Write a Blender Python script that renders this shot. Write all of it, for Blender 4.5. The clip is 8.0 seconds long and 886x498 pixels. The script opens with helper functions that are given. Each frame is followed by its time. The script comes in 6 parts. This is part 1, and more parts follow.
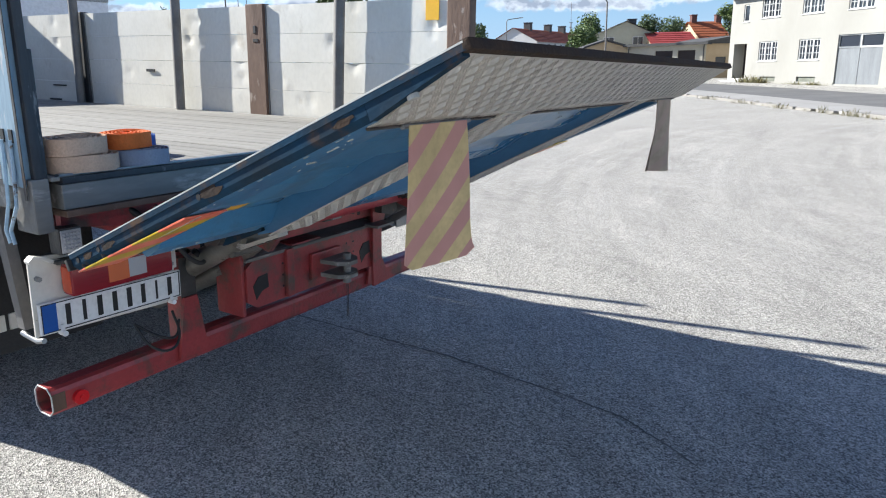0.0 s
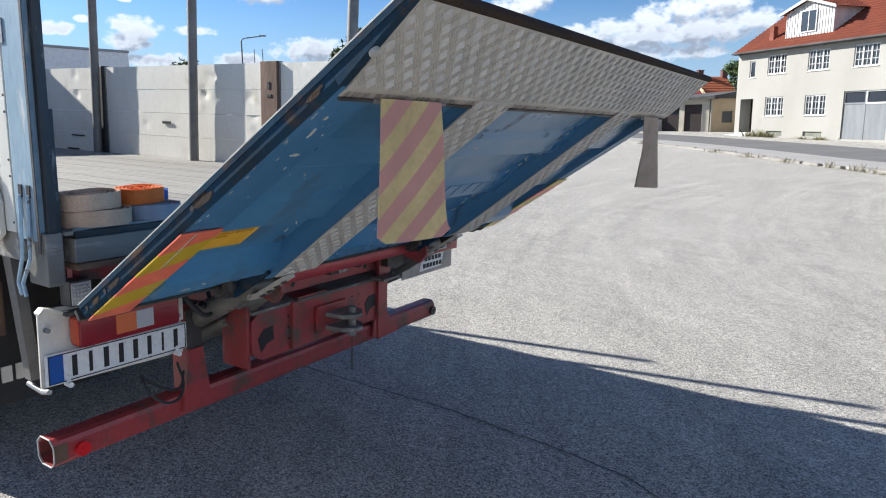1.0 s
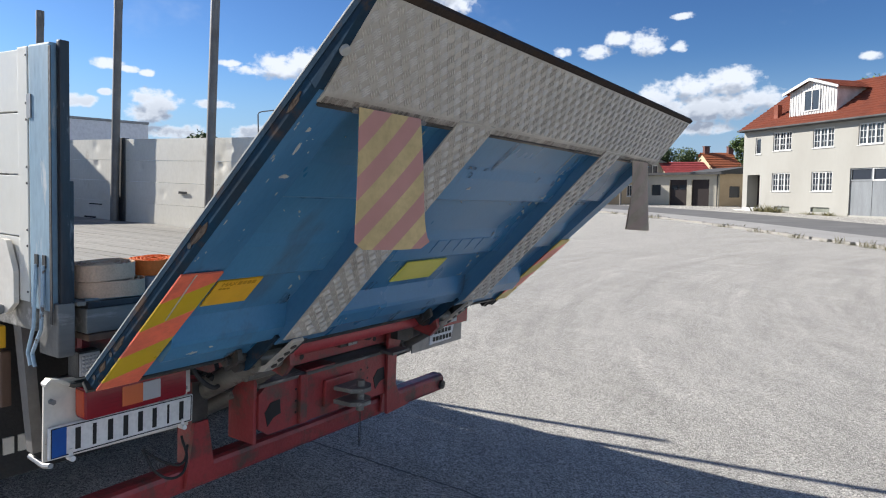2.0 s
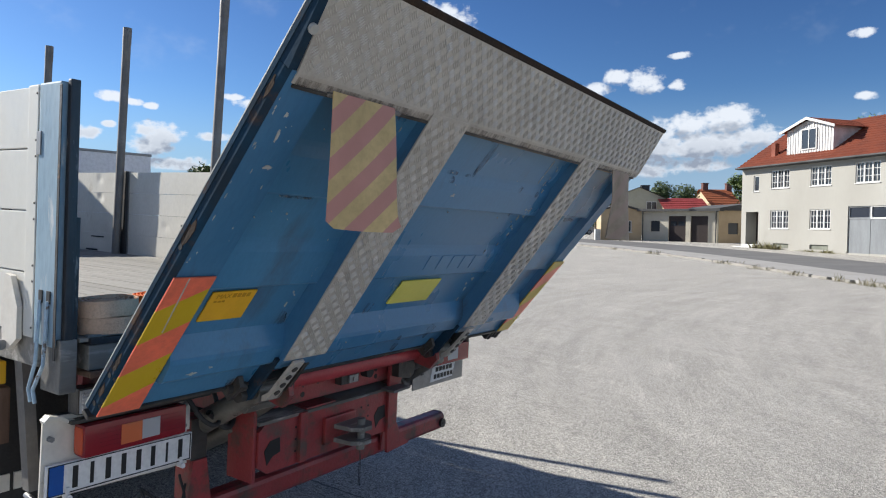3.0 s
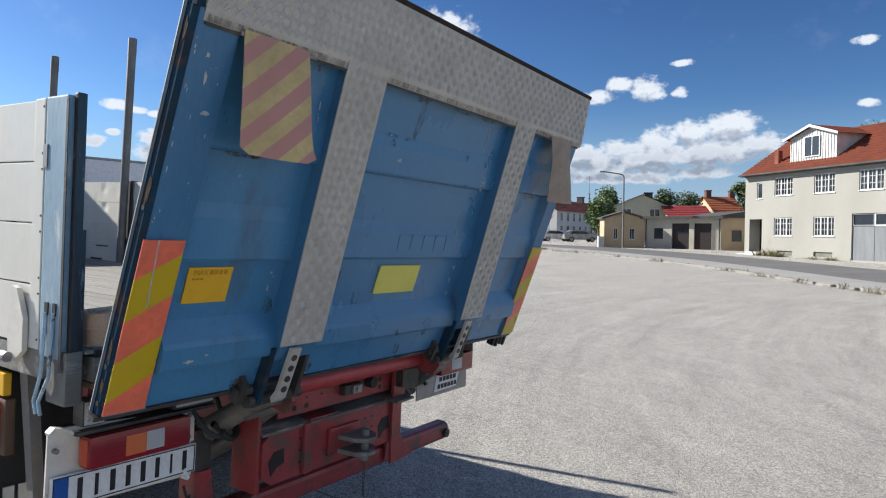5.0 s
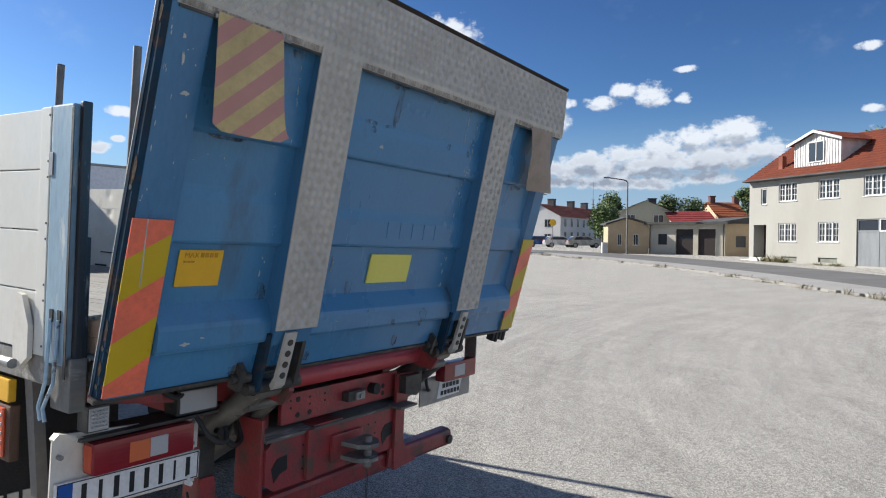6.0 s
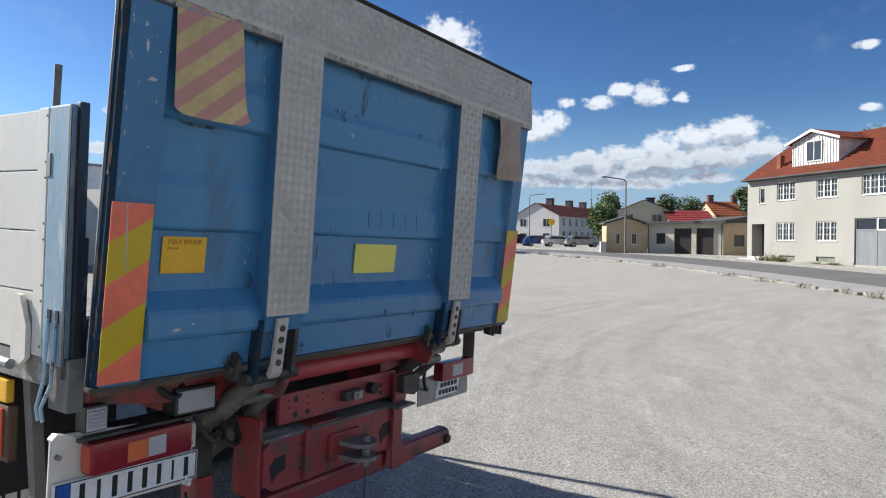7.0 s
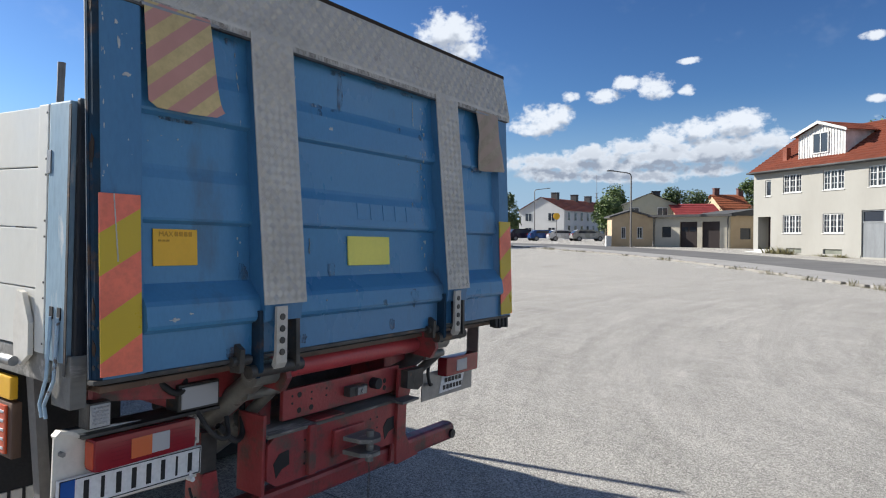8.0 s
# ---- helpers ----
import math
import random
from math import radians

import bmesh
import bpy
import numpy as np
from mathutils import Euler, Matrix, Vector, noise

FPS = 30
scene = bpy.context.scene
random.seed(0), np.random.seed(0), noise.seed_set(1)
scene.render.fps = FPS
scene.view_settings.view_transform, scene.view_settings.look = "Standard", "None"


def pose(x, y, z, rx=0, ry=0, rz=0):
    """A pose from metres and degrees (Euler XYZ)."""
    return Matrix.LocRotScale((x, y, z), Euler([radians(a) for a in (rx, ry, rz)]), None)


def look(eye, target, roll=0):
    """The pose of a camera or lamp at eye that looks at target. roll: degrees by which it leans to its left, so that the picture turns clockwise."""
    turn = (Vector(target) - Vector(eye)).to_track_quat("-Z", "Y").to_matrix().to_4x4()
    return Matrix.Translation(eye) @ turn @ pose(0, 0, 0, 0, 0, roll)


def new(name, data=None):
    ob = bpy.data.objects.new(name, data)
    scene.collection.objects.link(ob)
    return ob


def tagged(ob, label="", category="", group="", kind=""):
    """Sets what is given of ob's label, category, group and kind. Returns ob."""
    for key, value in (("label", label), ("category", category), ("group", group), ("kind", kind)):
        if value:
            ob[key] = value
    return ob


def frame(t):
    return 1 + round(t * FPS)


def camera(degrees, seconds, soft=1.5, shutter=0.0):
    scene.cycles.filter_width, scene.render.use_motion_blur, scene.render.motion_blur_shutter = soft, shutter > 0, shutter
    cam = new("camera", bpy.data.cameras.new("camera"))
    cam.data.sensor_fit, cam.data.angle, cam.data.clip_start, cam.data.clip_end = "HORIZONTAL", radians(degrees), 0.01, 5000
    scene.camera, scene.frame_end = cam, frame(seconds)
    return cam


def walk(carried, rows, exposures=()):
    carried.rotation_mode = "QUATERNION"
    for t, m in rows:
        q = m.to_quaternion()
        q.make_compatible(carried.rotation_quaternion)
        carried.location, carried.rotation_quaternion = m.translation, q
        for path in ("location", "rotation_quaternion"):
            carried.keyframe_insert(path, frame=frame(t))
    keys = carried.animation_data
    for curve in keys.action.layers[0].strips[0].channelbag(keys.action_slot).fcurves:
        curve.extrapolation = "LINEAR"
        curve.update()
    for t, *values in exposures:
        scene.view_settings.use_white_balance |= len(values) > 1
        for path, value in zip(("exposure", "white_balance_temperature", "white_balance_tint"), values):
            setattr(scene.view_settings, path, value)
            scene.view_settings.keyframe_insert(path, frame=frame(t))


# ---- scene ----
TRUCK = pose(0, 0, 0, 1.85, 1.15, 0)  # the lorry stands on slightly sloping ground
cam = camera(66.4, 8.0, soft=1.1)
walk(cam, [
    (0, TRUCK @ look((-2.247, -2.127, 1.584), (-0.597, -1.118, 1.073), 1.1)),
    (0.5, TRUCK @ look((-2.259, -2.147, 1.605), (-0.593, -1.128, 1.171), 0.7)),
    (1, TRUCK @ look((-2.258, -2.15, 1.62), (-0.596, -1.101, 1.247), 1.7)),
    (1.5, TRUCK @ look((-2.263, -2.15, 1.636), (-0.601, -1.074, 1.351), 2.2)),
    (2, TRUCK @ look((-2.258, -2.136, 1.632), (-0.591, -1.045, 1.464), 2.3)),
    (3.5, TRUCK @ look((-2.277, -2.123, 1.659), (-0.607, -1.024, 1.605), 3.0)),
    (4, TRUCK @ look((-2.279, -2.123, 1.663), (-0.611, -1.019, 1.623), 3.0)),
    (4.5, TRUCK @ look((-2.275, -2.12, 1.661), (-0.606, -1.02, 1.611), 2.8)),
    (6, TRUCK @ look((-2.28, -2.13, 1.665), (-0.62, -1.015, 1.635), 2.7)),
    (6.5, TRUCK @ look((-2.286, -2.134, 1.664), (-0.626, -1.019, 1.638), 2.6)),
    (7, TRUCK @ look((-2.282, -2.137, 1.666), (-0.619, -1.025, 1.635), 2.6)),
    (7.5, TRUCK @ look((-2.271, -2.134, 1.665), (-0.612, -1.017, 1.628), 2.4)),
    (8, TRUCK @ look((-2.268, -2.142, 1.664), (-0.614, -1.018, 1.618), 2.2)),
], exposures=[(0.0, 1.24, 6050, 8), (0.5, 1.13, 6050, 8), (1.0, 1.07, 6150, 9), (2.0, 0.9, 6250, 10), (3.5, 0.79, 6300, 9), (8.0, 0.82, 6300, 9)])

# ---- light ----
world = bpy.data.worlds.new("world")
scene.world = world
world.use_nodes = True
SUN_EL, SUN_ROT = 30.5, -11.6
sun = new("sun", bpy.data.lights.new("sun", "SUN"))
sun.data.energy, sun.data.angle, sun.data.color = 5.0, radians(0.53), (1.0, 0.935, 0.84)
sun.matrix_world = look((0, 0, 0), (0.342, -1.659, -1.0))


def sky():
    nt = world.node_tree
    N, L = nt.nodes, nt.links
    bg = N["Background"]
    bg.inputs[1].default_value = 0.12
    tex = N.new("ShaderNodeTexSky")
    tex.sky_type = "NISHITA"
    tex.sun_disc, tex.sun_elevation, tex.sun_rotation = False, radians(SUN_EL), radians(SUN_ROT)
    tex.air_density, tex.dust_density, tex.ozone_density = 1.0, 0.4, 2.0
    co = N.new("ShaderNodeTexCoord")

    def m(op, a, b=0.0, c=0.0):
        n = N.new("ShaderNodeMath")
        n.operation = op
        for k, v in enumerate((a, b, c)):
            if isinstance(v, (int, float)):
                n.inputs[k].default_value = v
            else:
                L.new(v, n.inputs[k])
        return n.outputs[0]
    sep = N.new("ShaderNodeSeparateXYZ")
    L.new(co.outputs["Generated"], sep.inputs[0])
    x, y, z = sep.outputs
    az = m("ARCTAN2", x, y)

    def noise_at(e, scale, detail, rough, seed):
        flat = N.new("ShaderNodeCombineXYZ")
        L.new(az, flat.inputs[0])
        L.new(m("MULTIPLY", e, 1.35), flat.inputs[1])
        flat.inputs[2].default_value = seed
        n = N.new("ShaderNodeTexNoise")
        n.inputs["Scale"].default_value, n.inputs["Detail"].default_value, n.inputs["Roughness"].default_value = scale, detail, rough
        L.new(flat.outputs[0], n.inputs["Vector"])
        return n.outputs["Fac"]

    def density(e):
        """Heaps of cumulus round their centres, broken up by billows."""
        total = None
        for a, el, w, h in EAST_CLOUDS + NORTH_CLOUDS + OTHER_AND_FILL_CLOUDS:
            da = m("MULTIPLY", m("SUBTRACT", az, radians(a)), 1 / radians(w))
            de = m("MULTIPLY", m("SUBTRACT", e, math.sin(radians(el))), 1 / radians(h))
            r = m("SUBTRACT", 1.3, m("ADD", m("MULTIPLY", da, da), m("MULTIPLY", de, de)))
            total = r if total is None else m("SMOOTH_MAX", total, r, 0.35)
        heaps = m("MULTIPLY", m("SUBTRACT", noise_at(e, 30.0, 3.0, 0.5, 4.0), 0.5), 2.6)
        return m("ADD", m("MAXIMUM", total, -2.5), heaps)

    def smooth(src, a, b, lo=0.0, hi=1.0):
        n = N.new("ShaderNodeMapRange")
        n.interpolation_type = "SMOOTHSTEP"
        n.inputs[1].default_value, n.inputs[2].default_value, n.inputs[3].default_value, n.inputs[4].default_value = a, b, lo, hi
        L.new(src, n.inputs[0])
        return n.outputs[0]
    form, above = density(z), density(m("ADD", z, 0.015))
    dens = m("ADD", form, m("MULTIPLY", m("SUBTRACT", noise_at(z, 75.0, 7.0, 0.58, 0.0), 0.5), 3.0))
    thick = smooth(dens, -0.2, 1.1, 0.0, 0.96)
    # thin veil elsewhere
    veil = smooth(noise_at(z, 5.0, 5.0, 0.6, 9.0), 0.56, 0.8, 0.0, 0.22)
    amount = m("MAXIMUM", thick, veil)
    # sunlit tops, grey undersides where more cloud lies above
    billow = m("MULTIPLY", m("SUBTRACT", noise_at(z, 55.0, 4.0, 0.5, 2.0), 0.5), 1.3)
    shaded = smooth(m("ADD", m("SUBTRACT", m("MINIMUM", above, 1.6), m("MULTIPLY", form, 0.7)), billow), 0.0, 0.95)
    low = m("MULTIPLY", m("MAXIMUM", m("SUBTRACT", 0.142, z), 0.0), 12.5)
    shaded = m("MINIMUM", m("ADD", m("MULTIPLY", shaded, 0.75), m("MULTIPLY", low, smooth(dens, 0.2, 1.6))), 1.0)
    cc = N.new("ShaderNodeMix")
    cc.data_type = "RGBA"
    cc.inputs["A"].default_value, cc.inputs["B"].default_value = (4.2, 4.35, 4.6, 1), (1.6, 1.8, 2.2, 1)
    L.new(shaded, cc.inputs["Factor"])
    mix = N.new("ShaderNodeMix")
    mix.data_type = "RGBA"
    L.new(amount, mix.inputs["Factor"])
    # deepen the clear blue
    deep = N.new("ShaderNodeMix")
    deep.data_type, deep.blend_type = "RGBA", "MULTIPLY"
    deep.inputs["Factor"].default_value = 1.0
    deep.inputs["B"].default_value = (0.11, 0.11, 0.11, 1)
    L.new(tex.outputs[0], deep.inputs["A"])
    gm = N.new("ShaderNodeGamma")
    gm.inputs[1].default_value = 1.45
    L.new(deep.outputs["Result"], gm.inputs[0])
    back = N.new("ShaderNodeMix")
    back.data_type, back.blend_type = "RGBA", "MULTIPLY"
    back.inputs["Factor"].default_value = 1.0
    back.inputs["B"].default_value = (3.75, 4.6, 5.7, 1)
    L.new(gm.outputs[0], back.inputs["A"])
    haze = N.new("ShaderNodeMapRange")
    haze.interpolation_type = "SMOOTHSTEP"
    haze.inputs[1].default_value, haze.inputs[2].default_value, haze.inputs[3].default_value, haze.inputs[4].default_value = 0.0, 0.2, 0.9, 0.0
    L.new(z, haze.inputs[0])
    pale = N.new("ShaderNodeMix")
    pale.data_type = "RGBA"
    pale.inputs["B"].default_value = (1.75, 2.45, 3.4, 1)
    L.new(haze.outputs[0], pale.inputs["Factor"])
    L.new(back.outputs["Result"], pale.inputs["A"])
    L.new(pale.outputs["Result"], mix.inputs["A"])
    L.new(cc.outputs["Result"], mix.inputs["B"])
    L.new(mix.outputs["Result"], bg.inputs[0])


# cumulus heaps: azimuth and elevation (degrees), half width, half height
EAST_CLOUDS = [(56.3, 16.5, 2.5, 1.6), (57.2, 15.1, 2.0, 0.9), (64.3, 9.5, 1.9, 1.2), (63.2, 8.8, 1.9, 0.6), (65.9, 9.8, 0.8, 0.8), (69.1, 11.2, 1.3, 0.5), (70.8, 12.1, 1.0, 0.6), (73.1, 11.8, 1.3, 0.9), (66.4, 11.2, 0.7, 0.4),
               (75.5, 11.3, 0.6, 0.4), (75.7, 13.5, 0.8, 0.25), (79.2, 8.4, 2.3, 1.1), (76.7, 8.1, 1.7, 1.0), (74.2, 7.6, 1.8, 1.0), (71.2, 7.0, 2.0, 0.8), (68.3, 6.6, 1.8, 0.75), (64.1, 6.1, 2.8, 0.65), (81.2, 7.1, 1.8, 1.1),
               (77.8, 6.8, 4.7, 0.9), (66.0, 5.0, 4.5, 0.6), (71.8, 4.7, 4.7, 0.6), (76.6, 5.1, 3.3, 0.55), (74.0, 6.3, 9.0, 0.8), (68.0, 5.6, 8.0, 0.55)]
NORTH_CLOUDS = [(30.7, 9.5, 1.1, 0.4), (32.0, 9.2, 0.8, 0.25), (33.4, 9.0, 0.5, 0.25), (28.7, 6.7, 1.3, 0.45), (30.5, 7.4, 0.5, 0.25), (33.1, 7.3, 1.1, 0.6), (34.3, 6.9, 1.4, 0.8), (33.5, 6.0, 1.5, 0.9), (35.3, 4.7, 2.5, 0.5),
                (38.2, 6.9, 1.4, 0.35), (39.4, 10.1, 0.9, 0.26), (43.7, 10.0, 2.5, 0.95), (45.5, 10.5, 1.4, 0.9), (40.9, 9.6, 1.3, 0.35), (41.2, 4.7, 1.8, 0.6), (47.5, 5.5, 3.5, 0.9), (88.0, 13.9, 0.8, 0.3), (88.4, 9.6, 0.7, 0.3)]
# from azimuth 132 on: unseen clouds, added to fill the shade with light
OTHER_AND_FILL_CLOUDS = [(52.0, 5.0, 4.0, 1.2), (20.0, 6.0, 4.0, 1.0), (98, 7, 8, 2), (132, 14, 18, 6), (155, 34, 18, 8), (178, 16, 22, 7), (-140, 22, 22, 9), (-95, 14, 20, 6), (-100, 42, 16, 8)]
sky()


# ---- materials ----
def material(name, color, second=None, scale=6.0, rough=0.6, metal=0.0, grain=60.0, bump=0.15, wear=None, wear_at=0.62, wear_scale=9.0, stretch=(1, 1, 1), spec=0.5, random_tint=0.0, soft_wear=0.04, speck=0.5):
    """Principled paint, metal, stone: two scales of colour noise, fine relief and patches of wear."""
    mt = bpy.data.materials.new(name)
    mt.use_nodes = True
    nt = mt.node_tree
    N, L = nt.nodes, nt.links
    p = N["Principled BSDF"]
    p.inputs["Metallic"].default_value = metal
    p.inputs["Specular IOR Level"].default_value = spec
    co = N.new("ShaderNodeTexCoord")
    mp = N.new("ShaderNodeMapping")
    mp.inputs["Scale"].default_value = stretch
    L.new(co.outputs["Object"], mp.inputs[0])

    def noise_tex(s, d=5.0, r=0.55):
        n = N.new("ShaderNodeTexNoise")
        n.inputs["Scale"].default_value, n.inputs["Detail"].default_value, n.inputs["Roughness"].default_value = s, d, r
        L.new(mp.outputs[0], n.inputs["Vector"])
        return n.outputs["Fac"]

    def ramp(src, a, b, lo=0.0, hi=1.0):
        n = N.new("ShaderNodeMapRange")
        n.inputs[1].default_value, n.inputs[2].default_value, n.inputs[3].default_value, n.inputs[4].default_value = a, b, lo, hi
        L.new(src, n.inputs[0])
        return n.outputs[0]

    def mixed(f, a, b):
        n = N.new("ShaderNodeMix")
        n.data_type = "RGBA"
        L.new(f, n.inputs["Factor"])
        for key, v in (("A", a), ("B", b)):
            if isinstance(v, tuple):
                n.inputs[key].default_value = (*v, 1)
            else:
                L.new(v, n.inputs[key])
        return n.outputs["Result"]
    second = second or tuple(c * 0.72 for c in color)
    big, fine = noise_tex(scale), noise_tex(grain, 3.0)
    col = mixed(ramp(big, 0.35, 0.68), color, second)
    col = mixed(ramp(fine, 0.4, 0.8, 0.0, speck), col, tuple(c * 0.6 for c in color))
    if random_tint:
        info = N.new("ShaderNodeObjectInfo")
        col = mixed(ramp(info.outputs["Random"], 0, 1, 0.0, random_tint), col, tuple(c * 0.45 for c in color))
    rg = ramp(big, 0.3, 0.7, max(rough - 0.1, 0.03), min(rough + 0.12, 1.0))
    if wear:
        w = ramp(noise_tex(wear_scale, 8.0, 0.65), wear_at, wear_at + soft_wear)
        col = mixed(w, col, wear)
    L.new(col, p.inputs["Base Color"])
    L.new(rg, p.inputs["Roughness"])
    if bump:
        b = N.new("ShaderNodeBump")
        b.inputs["Strength"].default_value, b.inputs["Distance"].default_value = bump, 0.01
        L.new(fine, b.inputs["Height"])
        L.new(b.outputs[0], p.inputs["Normal"])
    return mt


def stripe_material(name, a, b, period, slope=1.0, offset=0.0, rough=0.55, dirt=0.25):
    """Diagonal stripes across the x-z plane of the object, a little dirty."""
    mt = material(name, a, tuple(c * 0.8 for c in a), rough=rough, bump=0.05)
    nt = mt.node_tree
    N, L = nt.nodes, nt.links
    p = N["Principled BSDF"]
    old = p.inputs["Base Color"].links[0].from_socket
    co = N.new("ShaderNodeTexCoord")
    sep = N.new("ShaderNodeSeparateXYZ")
    L.new(co.outputs["Object"], sep.inputs[0])

    def m(op, u, v=0.0):
        n = N.new("ShaderNodeMath")
        n.operation = op
        for k, q in enumerate((u, v)):
            if isinstance(q, (int, float)):
                n.inputs[k].default_value = q
            else:
                L.new(q, n.inputs[k])
        return n.outputs[0]
    t = m("ADD", m("SUBTRACT", sep.outputs[2], m("MULTIPLY", sep.outputs[0], slope)), 20 * period + offset)
    f = m("LESS_THAN", m("FRACT", m("DIVIDE", t, period)), 0.5)
    ns = N.new("ShaderNodeTexNoise")
    ns.inputs["Scale"].default_value, ns.inputs["Detail"].default_value = 12.0, 6.0
    L.new(co.outputs["Object"], ns.inputs["Vector"])
    n1 = N.new("ShaderNodeMix")
    n1.data_type = "RGBA"
    L.new(f, n1.inputs["Factor"])
    L.new(old, n1.inputs["A"])
    n1.inputs["B"].default_value = (*b, 1)
    n2 = N.new("ShaderNodeMix")
    n2.data_type = "RGBA"
    L.new(m("MULTIPLY", ns.outputs["Fac"], dirt), n2.inputs["Factor"])
    L.new(n1.outputs["Result"], n2.inputs["A"])
    n2.inputs["B"].default_value = (0.12, 0.1, 0.08, 1)
    L.new(n2.outputs["Result"], p.inputs["Base Color"])
    return mt


def glass_like(name, color, rough=0.05):
    mt = bpy.data.materials.new(name)
    mt.use_nodes = True
    p = mt.node_tree.nodes["Principled BSDF"]
    p.inputs["Base Color"].default_value = (*color, 1)
    p.inputs["Roughness"].default_value = rough
    p.inputs["Specular IOR Level"].default_value = 0.7
    return mt


BLUE = material("blue_paint", (0.06, 0.205, 0.385), (0.078, 0.232, 0.41), 3.0, 0.3, 0.0, 90, 0.05, (0.07, 0.08, 0.09), 0.58, 3.2, (1, 1, 0.4), soft_wear=0.22, speck=0.25)
BLUE_EDGE = material("worn_blue_paint", (0.052, 0.172, 0.33), (0.068, 0.195, 0.35), 7.0, 0.4, 0.0, 80, 0.1, (0.06, 0.065, 0.075), 0.6, 6.0, (1, 1, 0.35), soft_wear=0.2, speck=0.3)
POST_BLUE = material("faded_blue_paint", (0.2, 0.31, 0.4), (0.26, 0.37, 0.45), 5.0, 0.5, 0.0, 70, 0.1, (0.55, 0.55, 0.53), 0.6, 14.0, (1, 1, 0.25), soft_wear=0.1)
LEVER = material("pale_blue_paint", (0.3, 0.43, 0.55), (0.38, 0.5, 0.6), 9.0, 0.45, 0.0, 70, 0.1, (0.12, 0.1, 0.09), 0.58, 18.0)
RED = material("red_chassis_paint", (0.37, 0.055, 0.055), (0.24, 0.036, 0.038), 4.0, 0.38, 0.0, 70, 0.2, (0.1, 0.065, 0.052), 0.5, 8.0, soft_wear=0.16)
TUBE_RED = material("red_tube_paint", (0.5, 0.06, 0.065), (0.4, 0.05, 0.055), 6.0, 0.38, 0.0, 70, 0.1, (0.09, 0.05, 0.04), 0.64, 10.0)
TREAD = material("aluminium_tread", (0.57, 0.53, 0.47), (0.47, 0.435, 0.38), 6.0, 0.45, 0.15, 120, 0.08, (0.27, 0.225, 0.175), 0.58, 7.0, soft_wear=0.22, speck=0.35)
# lighter than the plate: light caught by the raised bars, put into the colour
TREAD_BAR = material("lightened_tread_bar", (0.64, 0.605, 0.55), (0.54, 0.51, 0.46), 9.0, 0.36, 0.25, 120, 0.0)
BLACK = material("black_rubber", (0.018, 0.018, 0.019), (0.035, 0.034, 0.033), 9.0, 0.7, 0.0, 90, 0.2)
DARKSTEEL = material("dirty_steel", (0.085, 0.078, 0.07), (0.045, 0.042, 0.038), 9.0, 0.5, 0.3, 70, 0.2, (0.13, 0.08, 0.05), 0.6, 12.0)
STEEL = material("galvanised_steel", (0.33, 0.33, 0.33), (0.24, 0.24, 0.24), 9.0, 0.45, 0.7, 90, 0.08, (0.16, 0.1, 0.07), 0.68, 14.0)
BROWN = material("rusty_brown_steel", (0.17, 0.1, 0.065), (0.1, 0.06, 0.042), 6.0, 0.7, 0.1, 60, 0.2, (0.3, 0.24, 0.2), 0.62, 10.0, (1, 1, 0.4))
WHITE = material("white_painted_aluminium", (0.67, 0.655, 0.595), (0.61, 0.595, 0.535), 4.0, 0.42, 0.0, 60, 0.03, (0.4, 0.38, 0.33), 0.7, 6.0, (1, 1, 0.5), soft_wear=0.2, speck=0.12)
PANEL = material("dented_grey_board", (0.74, 0.715, 0.64), (0.65, 0.62, 0.54), 2.5, 0.5, 0.0, 40, 0.05, (0.36, 0.3, 0.21), 0.62, 4.0, (1, 1, 0.7), soft_wear=0.2, speck=0.2)
WOOD = material("weathered_deck_wood", (0.335, 0.32, 0.285), (0.245, 0.232, 0.205), 3.0, 0.8, 0.0, 40, 0.35, (0.11, 0.1, 0.085), 0.58, 5.0, (9, 0.8, 1), random_tint=0.55, soft_wear=0.1)
BRACKET = material("cream_painted_steel", (0.72, 0.69, 0.62), (0.62, 0.58, 0.51), 8.0, 0.45, 0.0, 60, 0.06, (0.2, 0.13, 0.08), 0.68, 16.0, speck=0.25)
PLATE_WHITE = material("plate_white", (0.78, 0.78, 0.78), (0.72, 0.72, 0.71), 6.0, 0.35, 0.0, 60, 0.0)
PLATE_BLUE = material("plate_blue", (0.01, 0.1, 0.42), None, 6.0, 0.35, 0.0, 60, 0.0)
INK = material("black_print", (0.012, 0.012, 0.013), None, 6.0, 0.5, 0.0, 60, 0.0)
LENS_RED = glass_like("red_lens", (0.24, 0.012, 0.018), 0.22)
LENS_ORANGE = glass_like("orange_lens", (0.62, 0.15, 0.05), 0.25)
LENS_CLEAR = glass_like("clear_lens", (0.42, 0.42, 0.43), 0.3)
CAP_RED = material("red_plastic_cap", (0.75, 0.015, 0.02), None, 9.0, 0.3, 0.0, 60, 0.0)
REFLECT = stripe_material("red_yellow_reflector", (0.95, 0.2, 0.11), (0.58, 0.4, 0.01), 0.25, 0.6, 0.221, 0.35, 0.1)
FLAG = stripe_material("faded_flag_cloth", (0.72, 0.55, 0.26), (0.56, 0.28, 0.24), 0.115, 0.85, 0.0, 0.8, 0.3)
FLAG_DULL = stripe_material("greyed_flag_cloth", (0.5, 0.41, 0.31), (0.46, 0.35, 0.28), 0.115, 0.85, 0.0, 0.85, 0.4)
EDGE_RUST = material("rusty_black_edge", (0.035, 0.028, 0.024), (0.06, 0.04, 0.028), 14.0, 0.85, 0.0, 80, 0.3, (0.14, 0.1, 0.075), 0.66, 25.0, spec=0.15)
